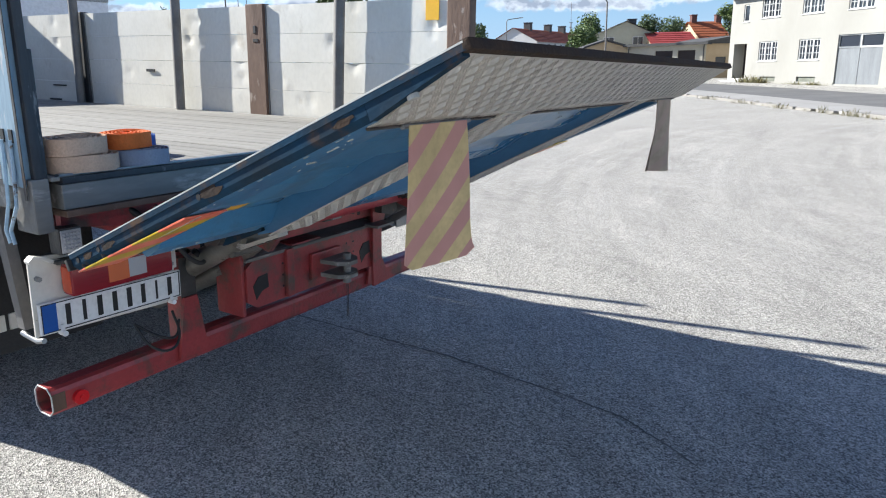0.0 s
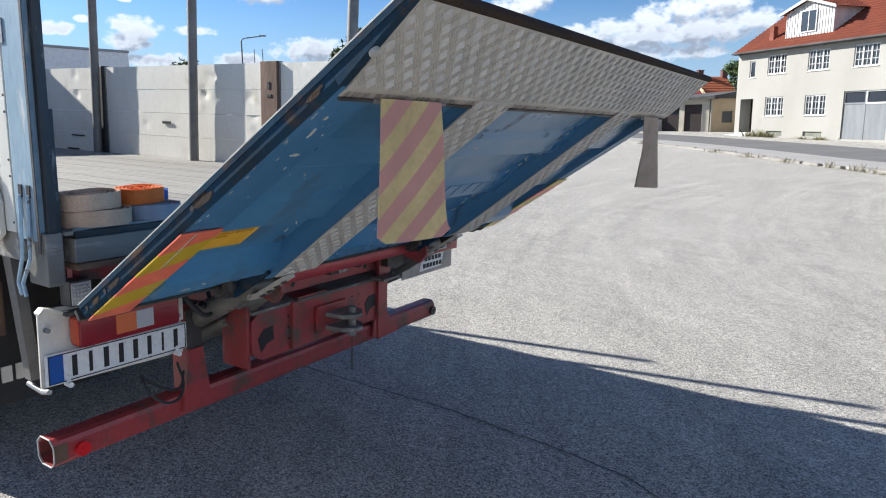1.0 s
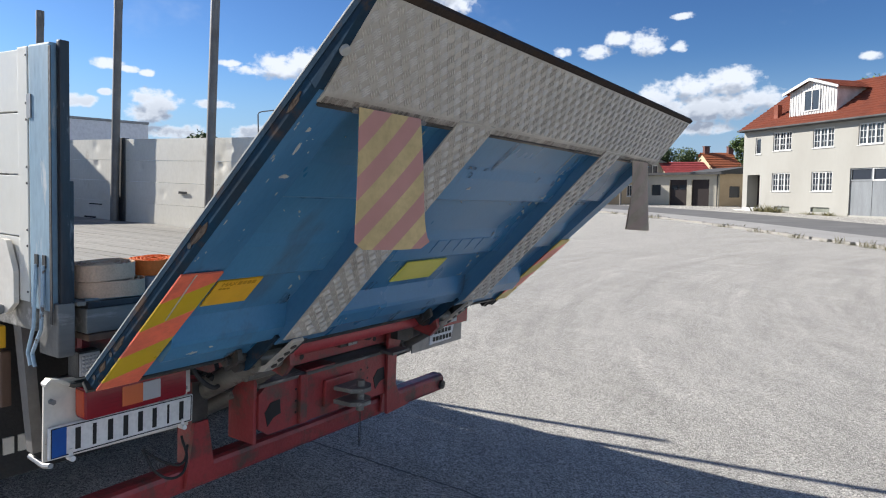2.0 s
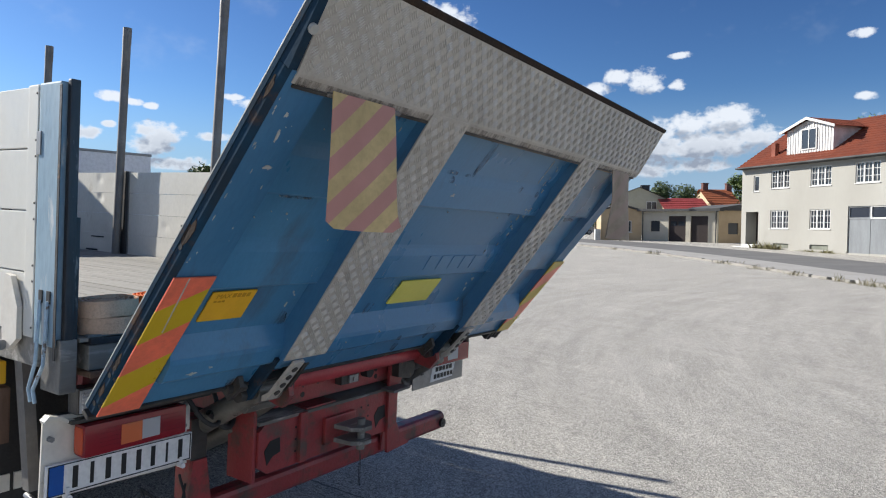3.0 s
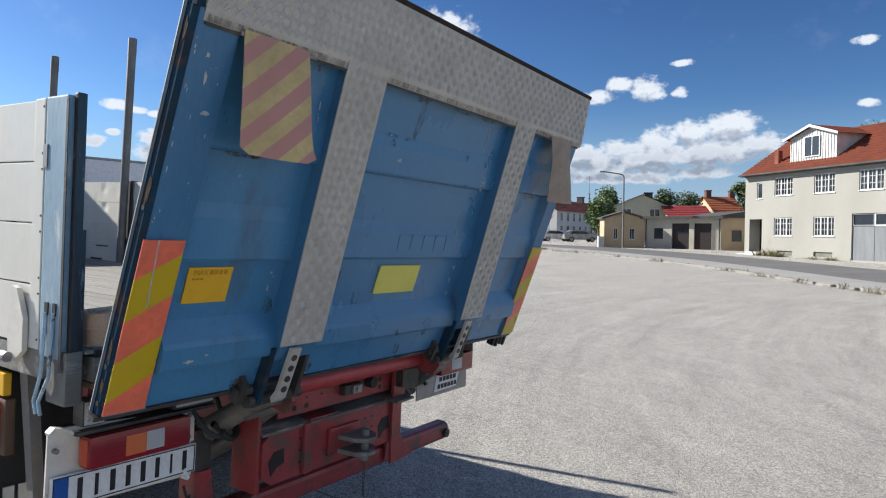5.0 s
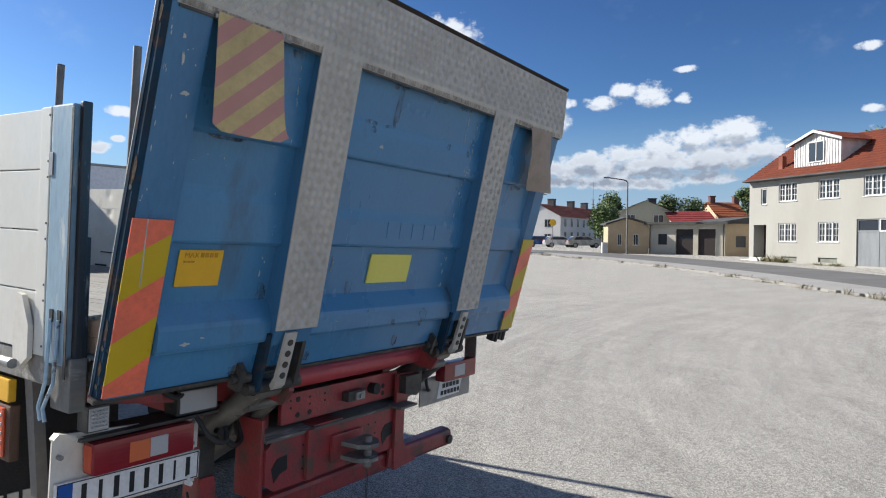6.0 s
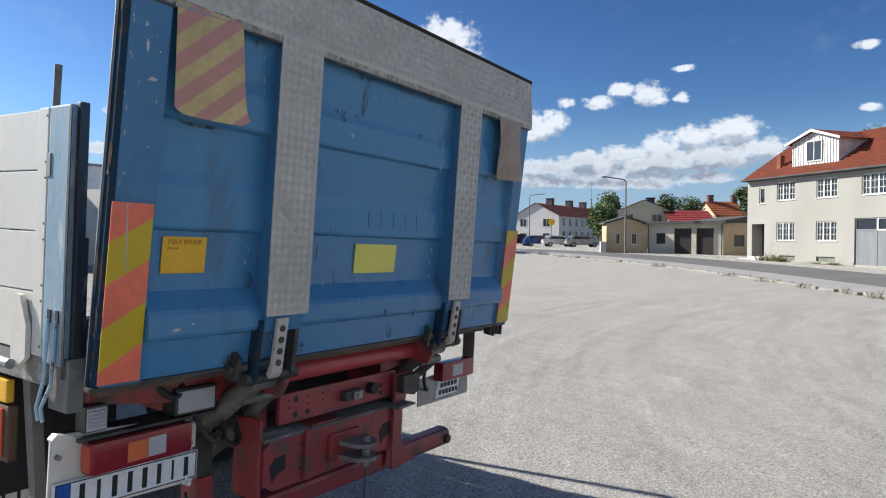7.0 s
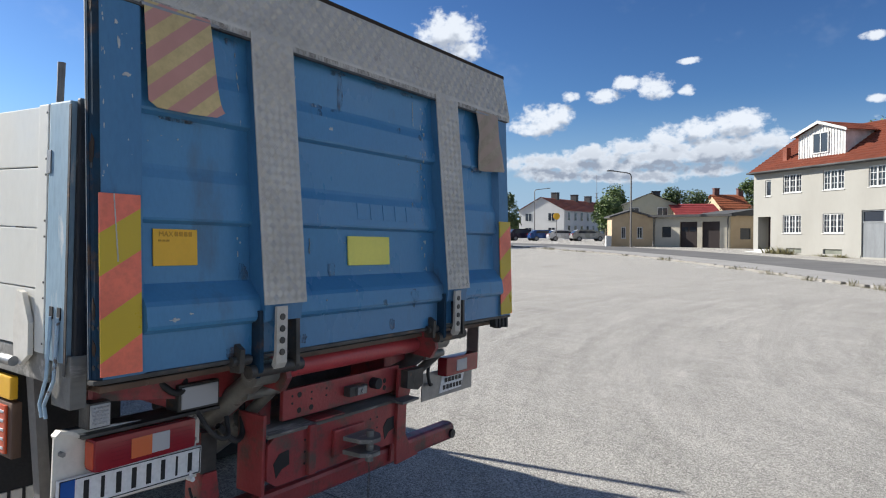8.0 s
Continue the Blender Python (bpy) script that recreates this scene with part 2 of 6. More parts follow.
NAVY = material("rusty_navy_paint", (0.017, 0.05, 0.09), (0.03, 0.042, 0.055), 9.0, 0.85, 0.0, 80, 0.15, (0.1, 0.065, 0.045), 0.55, 10.0, soft_wear=0.14, spec=0.05)
RUST = material("rust_stain", (0.13, 0.085, 0.06), (0.17, 0.1, 0.065), 30.0, 0.8, 0.0, 120, 0.2)
SCUFFED_RUBBER = material("scuffed_rubber", (0.02, 0.02, 0.023), (0.045, 0.045, 0.047), 9.0, 0.5, 0.0, 90, 0.2, (0.26, 0.25, 0.24), 0.6, 20.0, (1, 1, 0.25), soft_wear=0.1)


def ragged(mt):
    """Let the paint below show through between the specks of a stain."""
    nt = mt.node_tree
    co = nt.nodes.new("ShaderNodeTexCoord")
    mp = nt.nodes.new("ShaderNodeMapping")
    mp.inputs["Scale"].default_value = (1, 1, 0.3)
    ns = nt.nodes.new("ShaderNodeTexNoise")
    ns.inputs["Scale"].default_value, ns.inputs["Detail"].default_value, ns.inputs["Roughness"].default_value = 60.0, 6.0, 0.7
    rg = nt.nodes.new("ShaderNodeMapRange")
    rg.inputs[1].default_value, rg.inputs[2].default_value, rg.inputs[4].default_value = 0.4, 0.72, 0.7
    nt.links.new(co.outputs["Object"], mp.inputs[0])
    nt.links.new(mp.outputs[0], ns.inputs["Vector"])
    nt.links.new(ns.outputs["Fac"], rg.inputs[0])
    nt.links.new(rg.outputs[0], nt.nodes["Principled BSDF"].inputs["Alpha"])


ragged(RUST)
YELLOW = material("yellow_sign", (0.82, 0.45, 0.02), (0.76, 0.41, 0.02), 4.0, 0.45, 0.0, 60, 0.02, speck=0.15)
LEMON = material("pale_yellow_sign", (0.8, 0.72, 0.13), (0.75, 0.68, 0.13), 4.0, 0.45, 0.0, 60, 0.02, speck=0.15)
STRAP_TAN = material("tan_webbing", (0.68, 0.45, 0.3), (0.57, 0.37, 0.25), 14.0, 0.85, 0.0, 140, 0.3)
STRAP_GREY = material("grey_webbing", (0.3, 0.31, 0.36), (0.24, 0.25, 0.3), 14.0, 0.85, 0.0, 140, 0.3)
STRAP_ORANGE = material("orange_webbing", (0.75, 0.16, 0.02), (0.6, 0.13, 0.02), 14.0, 0.8, 0.0, 140, 0.3)
STRAP_BLUE = material("blue_webbing", (0.02, 0.1, 0.42), None, 14.0, 0.8, 0.0, 140, 0.3)
ROADGREY = material("road_asphalt", (0.15, 0.148, 0.145), (0.12, 0.118, 0.115), 0.5, 0.9, 0.0, 30, 0.3)
PAVING = material("pale_footway", (0.36, 0.35, 0.33), (0.3, 0.29, 0.27), 0.5, 0.9, 0.0, 30, 0.3)
KERB = material("kerb_stone", (0.29, 0.275, 0.245), (0.25, 0.235, 0.21), 3.0, 0.85, 0.0, 30, 0.3, random_tint=0.2)
CRACK = material("bitumen_crack", (0.17, 0.16, 0.15), (0.12, 0.115, 0.11), 6, 0.9)
RENDER_WHITE = material("cream_render", (0.344, 0.335, 0.302), (0.312, 0.302, 0.270), 0.35, 0.85, 0.0, 5, 0.02, (0.28, 0.27, 0.235), 0.64, 0.7, (1, 1, 0.4), soft_wear=0.25, speck=0.1)
RENDER_TAN = material("tan_render", (0.500, 0.388, 0.250), (0.425, 0.325, 0.206), 0.8, 0.85, 0.0, 5, 0.03, speck=0.15)
RENDER_GREY = material("grey_green_render", (0.437, 0.425, 0.333), (0.380, 0.368, 0.287), 0.8, 0.85, 0.0, 5, 0.03, speck=0.15)
FAR_WHITE = material("white_render", (0.55, 0.55, 0.545), (0.5, 0.5, 0.495), 0.5, 0.85, 0.0, 5, 0.03, speck=0.15)
TILE = material("red_clay_tile", (0.24, 0.062, 0.03), (0.17, 0.045, 0.024), 1.2, 0.75, 0.0, 25, 0.3, (0.13, 0.06, 0.04), 0.66, 3.0)
TIN_RED = material("red_sheet_roof", (0.36, 0.06, 0.05), None, 1.0, 0.5, 0.0, 12, 0.05)
ORANGE_TILE = material("orange_tile", (0.42, 0.12, 0.045), None, 1.0, 0.8, 0.0, 12, 0.1)
ROOF_DARK = material("dark_roof_felt", (0.09, 0.09, 0.09), (0.06, 0.06, 0.06), 1.0, 0.85, 0.0, 12, 0.2)
FRAME_WHITE = material("white_joinery", (0.62, 0.62, 0.6), None, 2.0, 0.5, 0.0, 12, 0.0)
PANE = glass_like("window_glass", (0.03, 0.035, 0.045), 0.06)
DOOR_GREY = material("grey_wooden_doors", (0.2, 0.215, 0.225), (0.16, 0.17, 0.18), 1.0, 0.7, 0.0, 14, 0.2, stretch=(3, 3, 0.4))
DOOR_DARK = material("dark_brown_doors", (0.025, 0.014, 0.012), None, 1.0, 0.6, 0.0, 14, 0.1)
LEAF = material("leaves", (0.08, 0.13, 0.03), (0.12, 0.16, 0.042), 1.5, 0.6, 0.0, 20, 0.0)
LEAF_DARK = material("dark_leaves", (0.06, 0.095, 0.024), (0.09, 0.12, 0.032), 1.5, 0.6, 0.0, 20, 0.0)
DRYGRASS = material("dry_grass", (0.19, 0.16, 0.075), (0.12, 0.125, 0.05), 2.0, 0.85, 0.0, 20, 0.0)
BARK = material("bark", (0.1, 0.075, 0.05), None, 3.0, 0.9, 0.0, 20, 0.4)
RAMGREY = material("greasy_grey_paint", (0.2, 0.19, 0.165), (0.11, 0.1, 0.085), 8.0, 0.35, 0.1, 70, 0.15, (0.05, 0.035, 0.025), 0.58, 9.0, soft_wear=0.12)
SILL = material("scuffed_grey_steel", (0.25, 0.24, 0.222), (0.12, 0.115, 0.105), 6.0, 0.55, 0.1, 60, 0.2, (0.46, 0.44, 0.41), 0.56, 16.0, (0.22, 1, 1), spec=0.35, soft_wear=0.16)
STAKE = material("weathered_zinc_tube", (0.22, 0.21, 0.2), (0.16, 0.15, 0.14), 6.0, 0.55, 0.4, 60, 0.1)
BLACKPILLAR = material("dark_steel_pillar", (0.045, 0.045, 0.048), (0.03, 0.03, 0.032), 6.0, 0.6, 0.2, 60, 0.15, (0.1, 0.07, 0.05), 0.64, 9.0)
LENS_SIDE = glass_like("side_lens", (0.55, 0.07, 0.02), 0.25)
DARKYELLOW = material("brown_print", (0.55, 0.27, 0.012), None, 5, 0.6, 0, 40, 0)
SCUFF = material("bare_scuff", (0.55, 0.55, 0.52), None, 20, 0.6, 0, 90, 0.1)
VENT = material("grey_green_hatch", (0.2, 0.21, 0.17), None, 2.0, 0.8, 0, 12, 0.1)
HALL = material("pale_hall_sheet", (0.8, 0.81, 0.83), (0.76, 0.77, 0.79), 0.2, 0.6, 0, 4, 0.0)
RENDER_CREAM = material("dull_cream_render", (0.483, 0.448, 0.368), (0.414, 0.385, 0.316), 0.8, 0.85, 0, 5, 0.03, speck=0.15)
CHIMNEY = material("dark_brick_chimney", (0.14, 0.06, 0.05), (0.1, 0.05, 0.04), 2.0, 0.85, 0, 12, 0.2)
CAR_PAINTS = [material("car_" + n, c, None, 1.0, 0.25, 0.3, 8, 0.0) for n, c in (("white", (0.7, 0.7, 0.7)), ("dark", (0.03, 0.02, 0.035)), ("blue", (0.03, 0.09, 0.28)), ("pearl", (0.7, 0.7, 0.7)), ("silver", (0.4, 0.39, 0.36)))]


def asphalt_material():
    """Pale limestone asphalt: bound chippings, mottling, tyre-swept streaks and oil spots."""
    mt = material("pale_worn_asphalt", (0.445, 0.425, 0.385), (0.415, 0.398, 0.362), 0.5, 0.9, 0.0, 60, 0.0, (0.38, 0.36, 0.33), 0.62, 1.1, soft_wear=0.25, spec=0.3)
    nt = mt.node_tree
    N, L = nt.nodes, nt.links
    p = N["Principled BSDF"]
    old = p.inputs["Base Color"].links[0].from_socket
    co = N.new("ShaderNodeTexCoord")
    vo = N.new("ShaderNodeTexVoronoi")
    vo.inputs["Scale"].default_value = 165.0
    L.new(co.outputs["Object"], vo.inputs["Vector"])
    bw = N.new("ShaderNodeRGBToBW")
    L.new(vo.outputs["Color"], bw.inputs[0])
    mp = N.new("ShaderNodeMapping")
    mp.inputs["Rotation"].default_value = (0, 0, radians(28))
    mp.inputs["Scale"].default_value = (0.35, 2.6, 1)
    L.new(co.outputs["Object"], mp.inputs[0])
    st = N.new("ShaderNodeTexNoise")
    st.inputs["Scale"].default_value, st.inputs["Detail"].default_value = 1.1, 6.0
    L.new(mp.outputs[0], st.inputs["Vector"])

    def scaled(src, a, b, lo, hi):
        n = N.new("ShaderNodeMapRange")
        n.inputs[1].default_value, n.inputs[2].default_value, n.inputs[3].default_value, n.inputs[4].default_value = a, b, lo, hi
        L.new(src, n.inputs[0])
        return n.outputs[0]

    def times(c, f):
        n = N.new("ShaderNodeMix")
        n.data_type, n.blend_type = "RGBA", "MULTIPLY"
        n.inputs["Factor"].default_value = 1.0
        L.new(c, n.inputs["A"])
        L.new(f, n.inputs["B"])
        return n.outputs["Result"]
    col = times(old, scaled(bw.outputs[0], 0.15, 0.85, 0.3, 1.62))
    coarse = N.new("ShaderNodeTexVoronoi")
    coarse.inputs["Scale"].default_value = 58.0
    L.new(co.outputs["Object"], coarse.inputs["Vector"])
    cbw = N.new("ShaderNodeRGBToBW")
    L.new(coarse.outputs["Color"], cbw.inputs[0])
    col = times(col, scaled(cbw.outputs[0], 0.2, 0.8, 0.88, 1.13))
    col = times(col, scaled(st.outputs["Fac"], 0.3, 0.7, 0.95, 1.04))
    # arcs swept by turning lorries
    for cx, cy, sc, lo, hi in ((12.0, -16.0, 4.2, 0.87, 1.09), (-9.0, 3.0, 5.0, 0.9, 1.06)):
        mw = N.new("ShaderNodeMapping")
        mw.inputs["Location"].default_value = (-cx, -cy, 0.0)
        L.new(co.outputs["Object"], mw.inputs[0])
        ln = N.new("ShaderNodeVectorMath")
        ln.operation = "LENGTH"
        L.new(mw.outputs[0], ln.inputs[0])
        dv = N.new("ShaderNodeVectorMath")
        dv.operation = "NORMALIZE"
        L.new(mw.outputs[0], dv.inputs[0])
        cm = N.new("ShaderNodeVectorMath")
        cm.operation = "MULTIPLY_ADD"
        cm.inputs[1].default_value = (1.6, 1.6, 0.0)
        up = N.new("ShaderNodeCombineXYZ")
        L.new(ln.outputs["Value"], up.inputs[2])
        L.new(dv.outputs[0], cm.inputs[0])
        L.new(up.outputs[0], cm.inputs[2])
        arc = N.new("ShaderNodeTexNoise")
        arc.inputs["Scale"].default_value, arc.inputs["Detail"].default_value, arc.inputs["Roughness"].default_value = sc, 6.0, 0.62
        L.new(cm.outputs[0], arc.inputs["Vector"])
        col = times(col, scaled(arc.outputs["Fac"], 0.32, 0.68, lo, hi))
    L.new(col, p.inputs["Base Color"])
    b = N.new("ShaderNodeBump")
    b.inputs["Strength"].default_value, b.inputs["Distance"].default_value = 0.85, 0.006
    L.new(vo.outputs["Distance"], b.inputs["Height"])
    L.new(b.outputs[0], p.inputs["Normal"])
    return mt


ASPHALT = asphalt_material()


# ---- mesh helpers ----
def add_box(bm, x0, x1, y0, y1, z0, z1, bevel=0.0, m=None):
    g = bmesh.ops.create_cube(bm, size=1, matrix=Matrix.Translation(((x0 + x1) / 2, (y0 + y1) / 2, (z0 + z1) / 2)) @ Matrix.Diagonal((abs(x1 - x0), abs(y1 - y0), abs(z1 - z0), 1)))
    vs = g["verts"]
    if bevel:
        es = list({e for v in vs for e in v.link_edges})
        r = bmesh.ops.bevel(bm, geom=es, offset=bevel, segments=2, affect="EDGES", profile=0.7)
        vs = list({v for f in r["faces"] for v in f.verts} | {v for v in vs if v.is_valid})
    if m:
        bmesh.ops.transform(bm, matrix=m, verts=[v for v in vs if v.is_valid])
    return vs


def add_tube(bm, a, b, r, r2=None, seg=16, caps=True):
    a, b = Vector(a), Vector(b)
    d = b - a
    m = Matrix.Translation((a + b) / 2) @ d.to_track_quat("Z", "Y").to_matrix().to_4x4()
    return bmesh.ops.create_cone(bm, cap_ends=caps, segments=seg, radius1=r, radius2=r if r2 is None else r2, depth=d.length, matrix=m)["verts"]


def add_prism(bm, pts, a, b, axis):
    """A polygon of (u, v) points pushed from a to b along the axis 'x', 'y' or 'z'."""
    def at(u, v, w):
        return {"x": (w, u, v), "y": (u, w, v), "z": (u, v, w)}[axis]
    lo, hi = [bm.verts.new(at(u, v, a)) for u, v in pts], [bm.verts.new(at(u, v, b)) for u, v in pts]
    n = len(pts)
    bm.faces.new(lo), bm.faces.new(hi[::-1])
    for k in range(n):
        bm.faces.new((lo[k], hi[k], hi[(k + 1) % n], lo[(k + 1) % n]))
    return lo + hi


def add_path(bm, pts, r, seg=8):
    for p, q in zip(pts, pts[1:]):
        add_tube(bm, p, q, r, seg=seg)
    for p in pts[1:-1]:
        bmesh.ops.create_icosphere(bm, subdivisions=1, radius=r * 1.02, matrix=Matrix.Translation(p))


def mesh_of(name, bm, mats, smooth=False):
    bmesh.ops.recalc_face_normals(bm, faces=bm.faces)
    me = bpy.data.meshes.new(name)
    if smooth:
        for f in bm.faces:
            f.smooth = True
        for e in bm.edges:
            if len(e.link_faces) == 2 and e.calc_face_angle(0) > radians(35):
                e.smooth = False
    bm.to_mesh(me)
    bm.free()
    for m in mats if isinstance(mats, (list, tuple)) else [mats]:
        me.materials.append(m)
    return me


def part(name, bm, mats, parent=None, label="", smooth=False):
    ob = new(name, mesh_of(name, bm, mats, smooth))
    ob.parent = parent
    return tagged(ob, label)


def box_part(name, parent, x0, x1, y0, y1, z0, z1, mats, bevel=0.0, label="", m=None):
    bm = bmesh.new()
    add_box(bm, x0, x1, y0, y1, z0, z1, bevel, m)
    return part(name, bm, mats, parent, label)


def empty(name, m, label, category, group=""):
    ob = new(name)
    ob.matrix_world = m
    ob.empty_display_size = 0.2
    return tagged(ob, label, category, group)


# ---- ground ----
FAR = pose(-2.29, -2.14, 0, 0, 0, -55.8)  # x to the side, y away over the yard


def rise(d):
    t = min(max((d - 20) / 55, 0), 1)
    return 0.8 * t * t * (3 - 2 * t)


FAR_INV = FAR.inverted()


def ground_z(x, y):
    """The yard falls with the lorry's own lean near it and is level farther off."""
    r = math.hypot(x, y)
    t = min(max((r - 6) / 12, 0), 1)
    near = 1 - t * t * (3 - 2 * t)
    return rise((FAR_INV @ Vector((x, y, 0))).y) + near * (math.tan(radians(1.85)) * y - math.tan(radians(1.15)) * x)


def make_ground():
    ticks = sorted({s * v for v in (0, 1, 2, 4, 6, 9, 12, 16, 20, 24, 28, 32, 36, 40, 44, 48, 52, 56, 60, 64, 68, 72, 76, 80, 90, 110, 150, 250, 500, 1200, 3000) for s in (1, -1)})
    n = len(ticks)
    verts = []
    for v in ticks:
        for u in ticks:
            p = FAR @ Vector((u, v, 0))
            verts.append((p.x, p.y, ground_z(p.x, p.y)))
    faces = [(j * n + i, j * n + i + 1, (j + 1) * n + i + 1, (j + 1) * n + i) for j in range(n - 1) for i in range(n - 1)]
    me = bpy.data.meshes.new("ground")
    me.from_pydata(verts, [], faces)
    for f in me.polygons:
        f.use_smooth = True
    me.materials.append(ASPHALT)
    tagged(new("ground", me), "pale worn asphalt yard with fine stones", kind="structure")


# the near edge of the street, from the side of the yard away round its bend
EDGE = [(13.0, -60), (13.1, 0), (13.1, 20), (13.3, 30), (12.7, 37), (11.4, 43), (9.0, 50), (5.5, 57), (-2, 66), (-14, 76), (-40, 92), (-90, 118)]


def edge_points(step=1.0):
    """Points along the street's edge with their sideways direction."""
    out = []
    for k in range(len(EDGE) - 1):
        p0, p1, p2, p3 = (Vector(EDGE[min(max(j, 0), len(EDGE) - 1)]) for j in (k - 1, k, k + 1, k + 2))
        m = max(int((p2 - p1).length / step), 1)
        for i in range(m):
            t = i / m
            q = 0.5 * ((2 * p1) + (p2 - p0) * t + (2 * p0 - 5 * p1 + 4 * p2 - p3) * t * t + (3 * p1 - p0 - 3 * p2 + p3) * t ** 3)
            out.append(q)
    side = []
    for a, b in zip(out, out[1:] + [out[-1] * 2 - out[-2]]):
        d = (b - a).normalized()
        side.append((a, Vector((d.y, -d.x))))
    return side


def ribbon(name, a, b, lift, mat_, label, thick=0.0):
    bm = bmesh.new()
    rows = []
    for p, s in edge_points(1.5):
        row = []
        for k in range(4):
            q = p + s * (a + (b - a) * k / 3)
            w = FAR @ Vector((q.x, q.y, rise(q.y) + lift))
            row.append(bm.verts.new(w))
        rows.append(row)
    for r, q in zip(rows, rows[1:]):
        for k in range(3):
            bm.faces.new((r[k], r[k + 1], q[k + 1], q[k]))
    if thick:
        g = bmesh.ops.extrude_face_region(bm, geom=list(bm.faces))
        bmesh.ops.translate(bm, vec=(0, 0, -thick), verts=[v for v in g["geom"] if isinstance(v, bmesh.types.BMVert)])
    return tagged(part(name, bm, mat_), label, kind="structure")


def make_street():
    ribbon("pavement", 0.16, 2.4, 0.09, PAVING, "pale asphalt footway along the street", 0.14)
    ribbon("road", 2.42, 8.2, 0.02, ROADGREY, "grey asphalt street bending away")
    kerb = tagged(new("kerb"), "row of worn pale kerb stones", kind="structure")
    bm = bmesh.new()
    add_box(bm, -0.075, 0.075, -0.48, 0.48, -0.1, 0.1, 0.012)
    me = mesh_of("kerb_stone", bm, KERB)
    pts = edge_points(0.98)
    for k, (p, s) in enumerate(pts):
        if 8 < p.y < 66:
            ob = new("kerb_stone", me)
            w = FAR @ Vector((p.x + s.x * 0.07, p.y + s.y * 0.07, rise(p.y) + random.uniform(-0.012, 0.008)))
            ob.parent = kerb
            ob.matrix_world = Matrix.Translation(w) @ pose(0, 0, 0, 0, 0, -55.8 - math.degrees(math.atan2(s.y, s.x)) * -1 + random.uniform(-1, 1))


def tuft(bm, x, y, z, r, h, n):
    for _ in range(n):
        a, b = random.uniform(0, 6.28), random.uniform(0, 6.28)
        ox, oy = r * random.random() * math.cos(a), r * random.random() * math.sin(a)
        hh, lean = h * random.uniform(0.4, 1.0), random.uniform(0.1, 0.6)
        w = random.uniform(0.006, 0.014)
        dx, dy = math.cos(b), math.sin(b)
        vs = [bm.verts.new(p) for p in ((x + ox - dy * w, y + oy + dx * w, z), (x + ox + dy * w, y + oy - dx * w, z), (x + ox + dx * lean * hh * 0.4 + dy * w, y + oy + dy * lean * hh * 0.4, z + hh * 0.6), (x + ox + dx * lean * hh, y + oy + dy * lean * hh, z + hh))]
        bm.faces.new(vs)


def make_weeds():
    bm = bmesh.new()
    pts = edge_points(0.5)
    for p, s in pts:
        if 18 < p.y < 62 and noise.noise((p.x * 0.7, p.y * 0.45, 3.0)) > 0.1 and random.random() < 0.75:
            w = FAR @ Vector((p.x - 0.02 + random.uniform(-0.2, 0.2), p.y, rise(p.y)))
            tuft(bm, w.x, w.y, w.z, 0.3, random.uniform(0.08, 0.28), 26)
    tagged(part("kerb_weeds", bm, DRYGRASS), "dry weeds growing along the kerb", "weeds", kind="stuff")


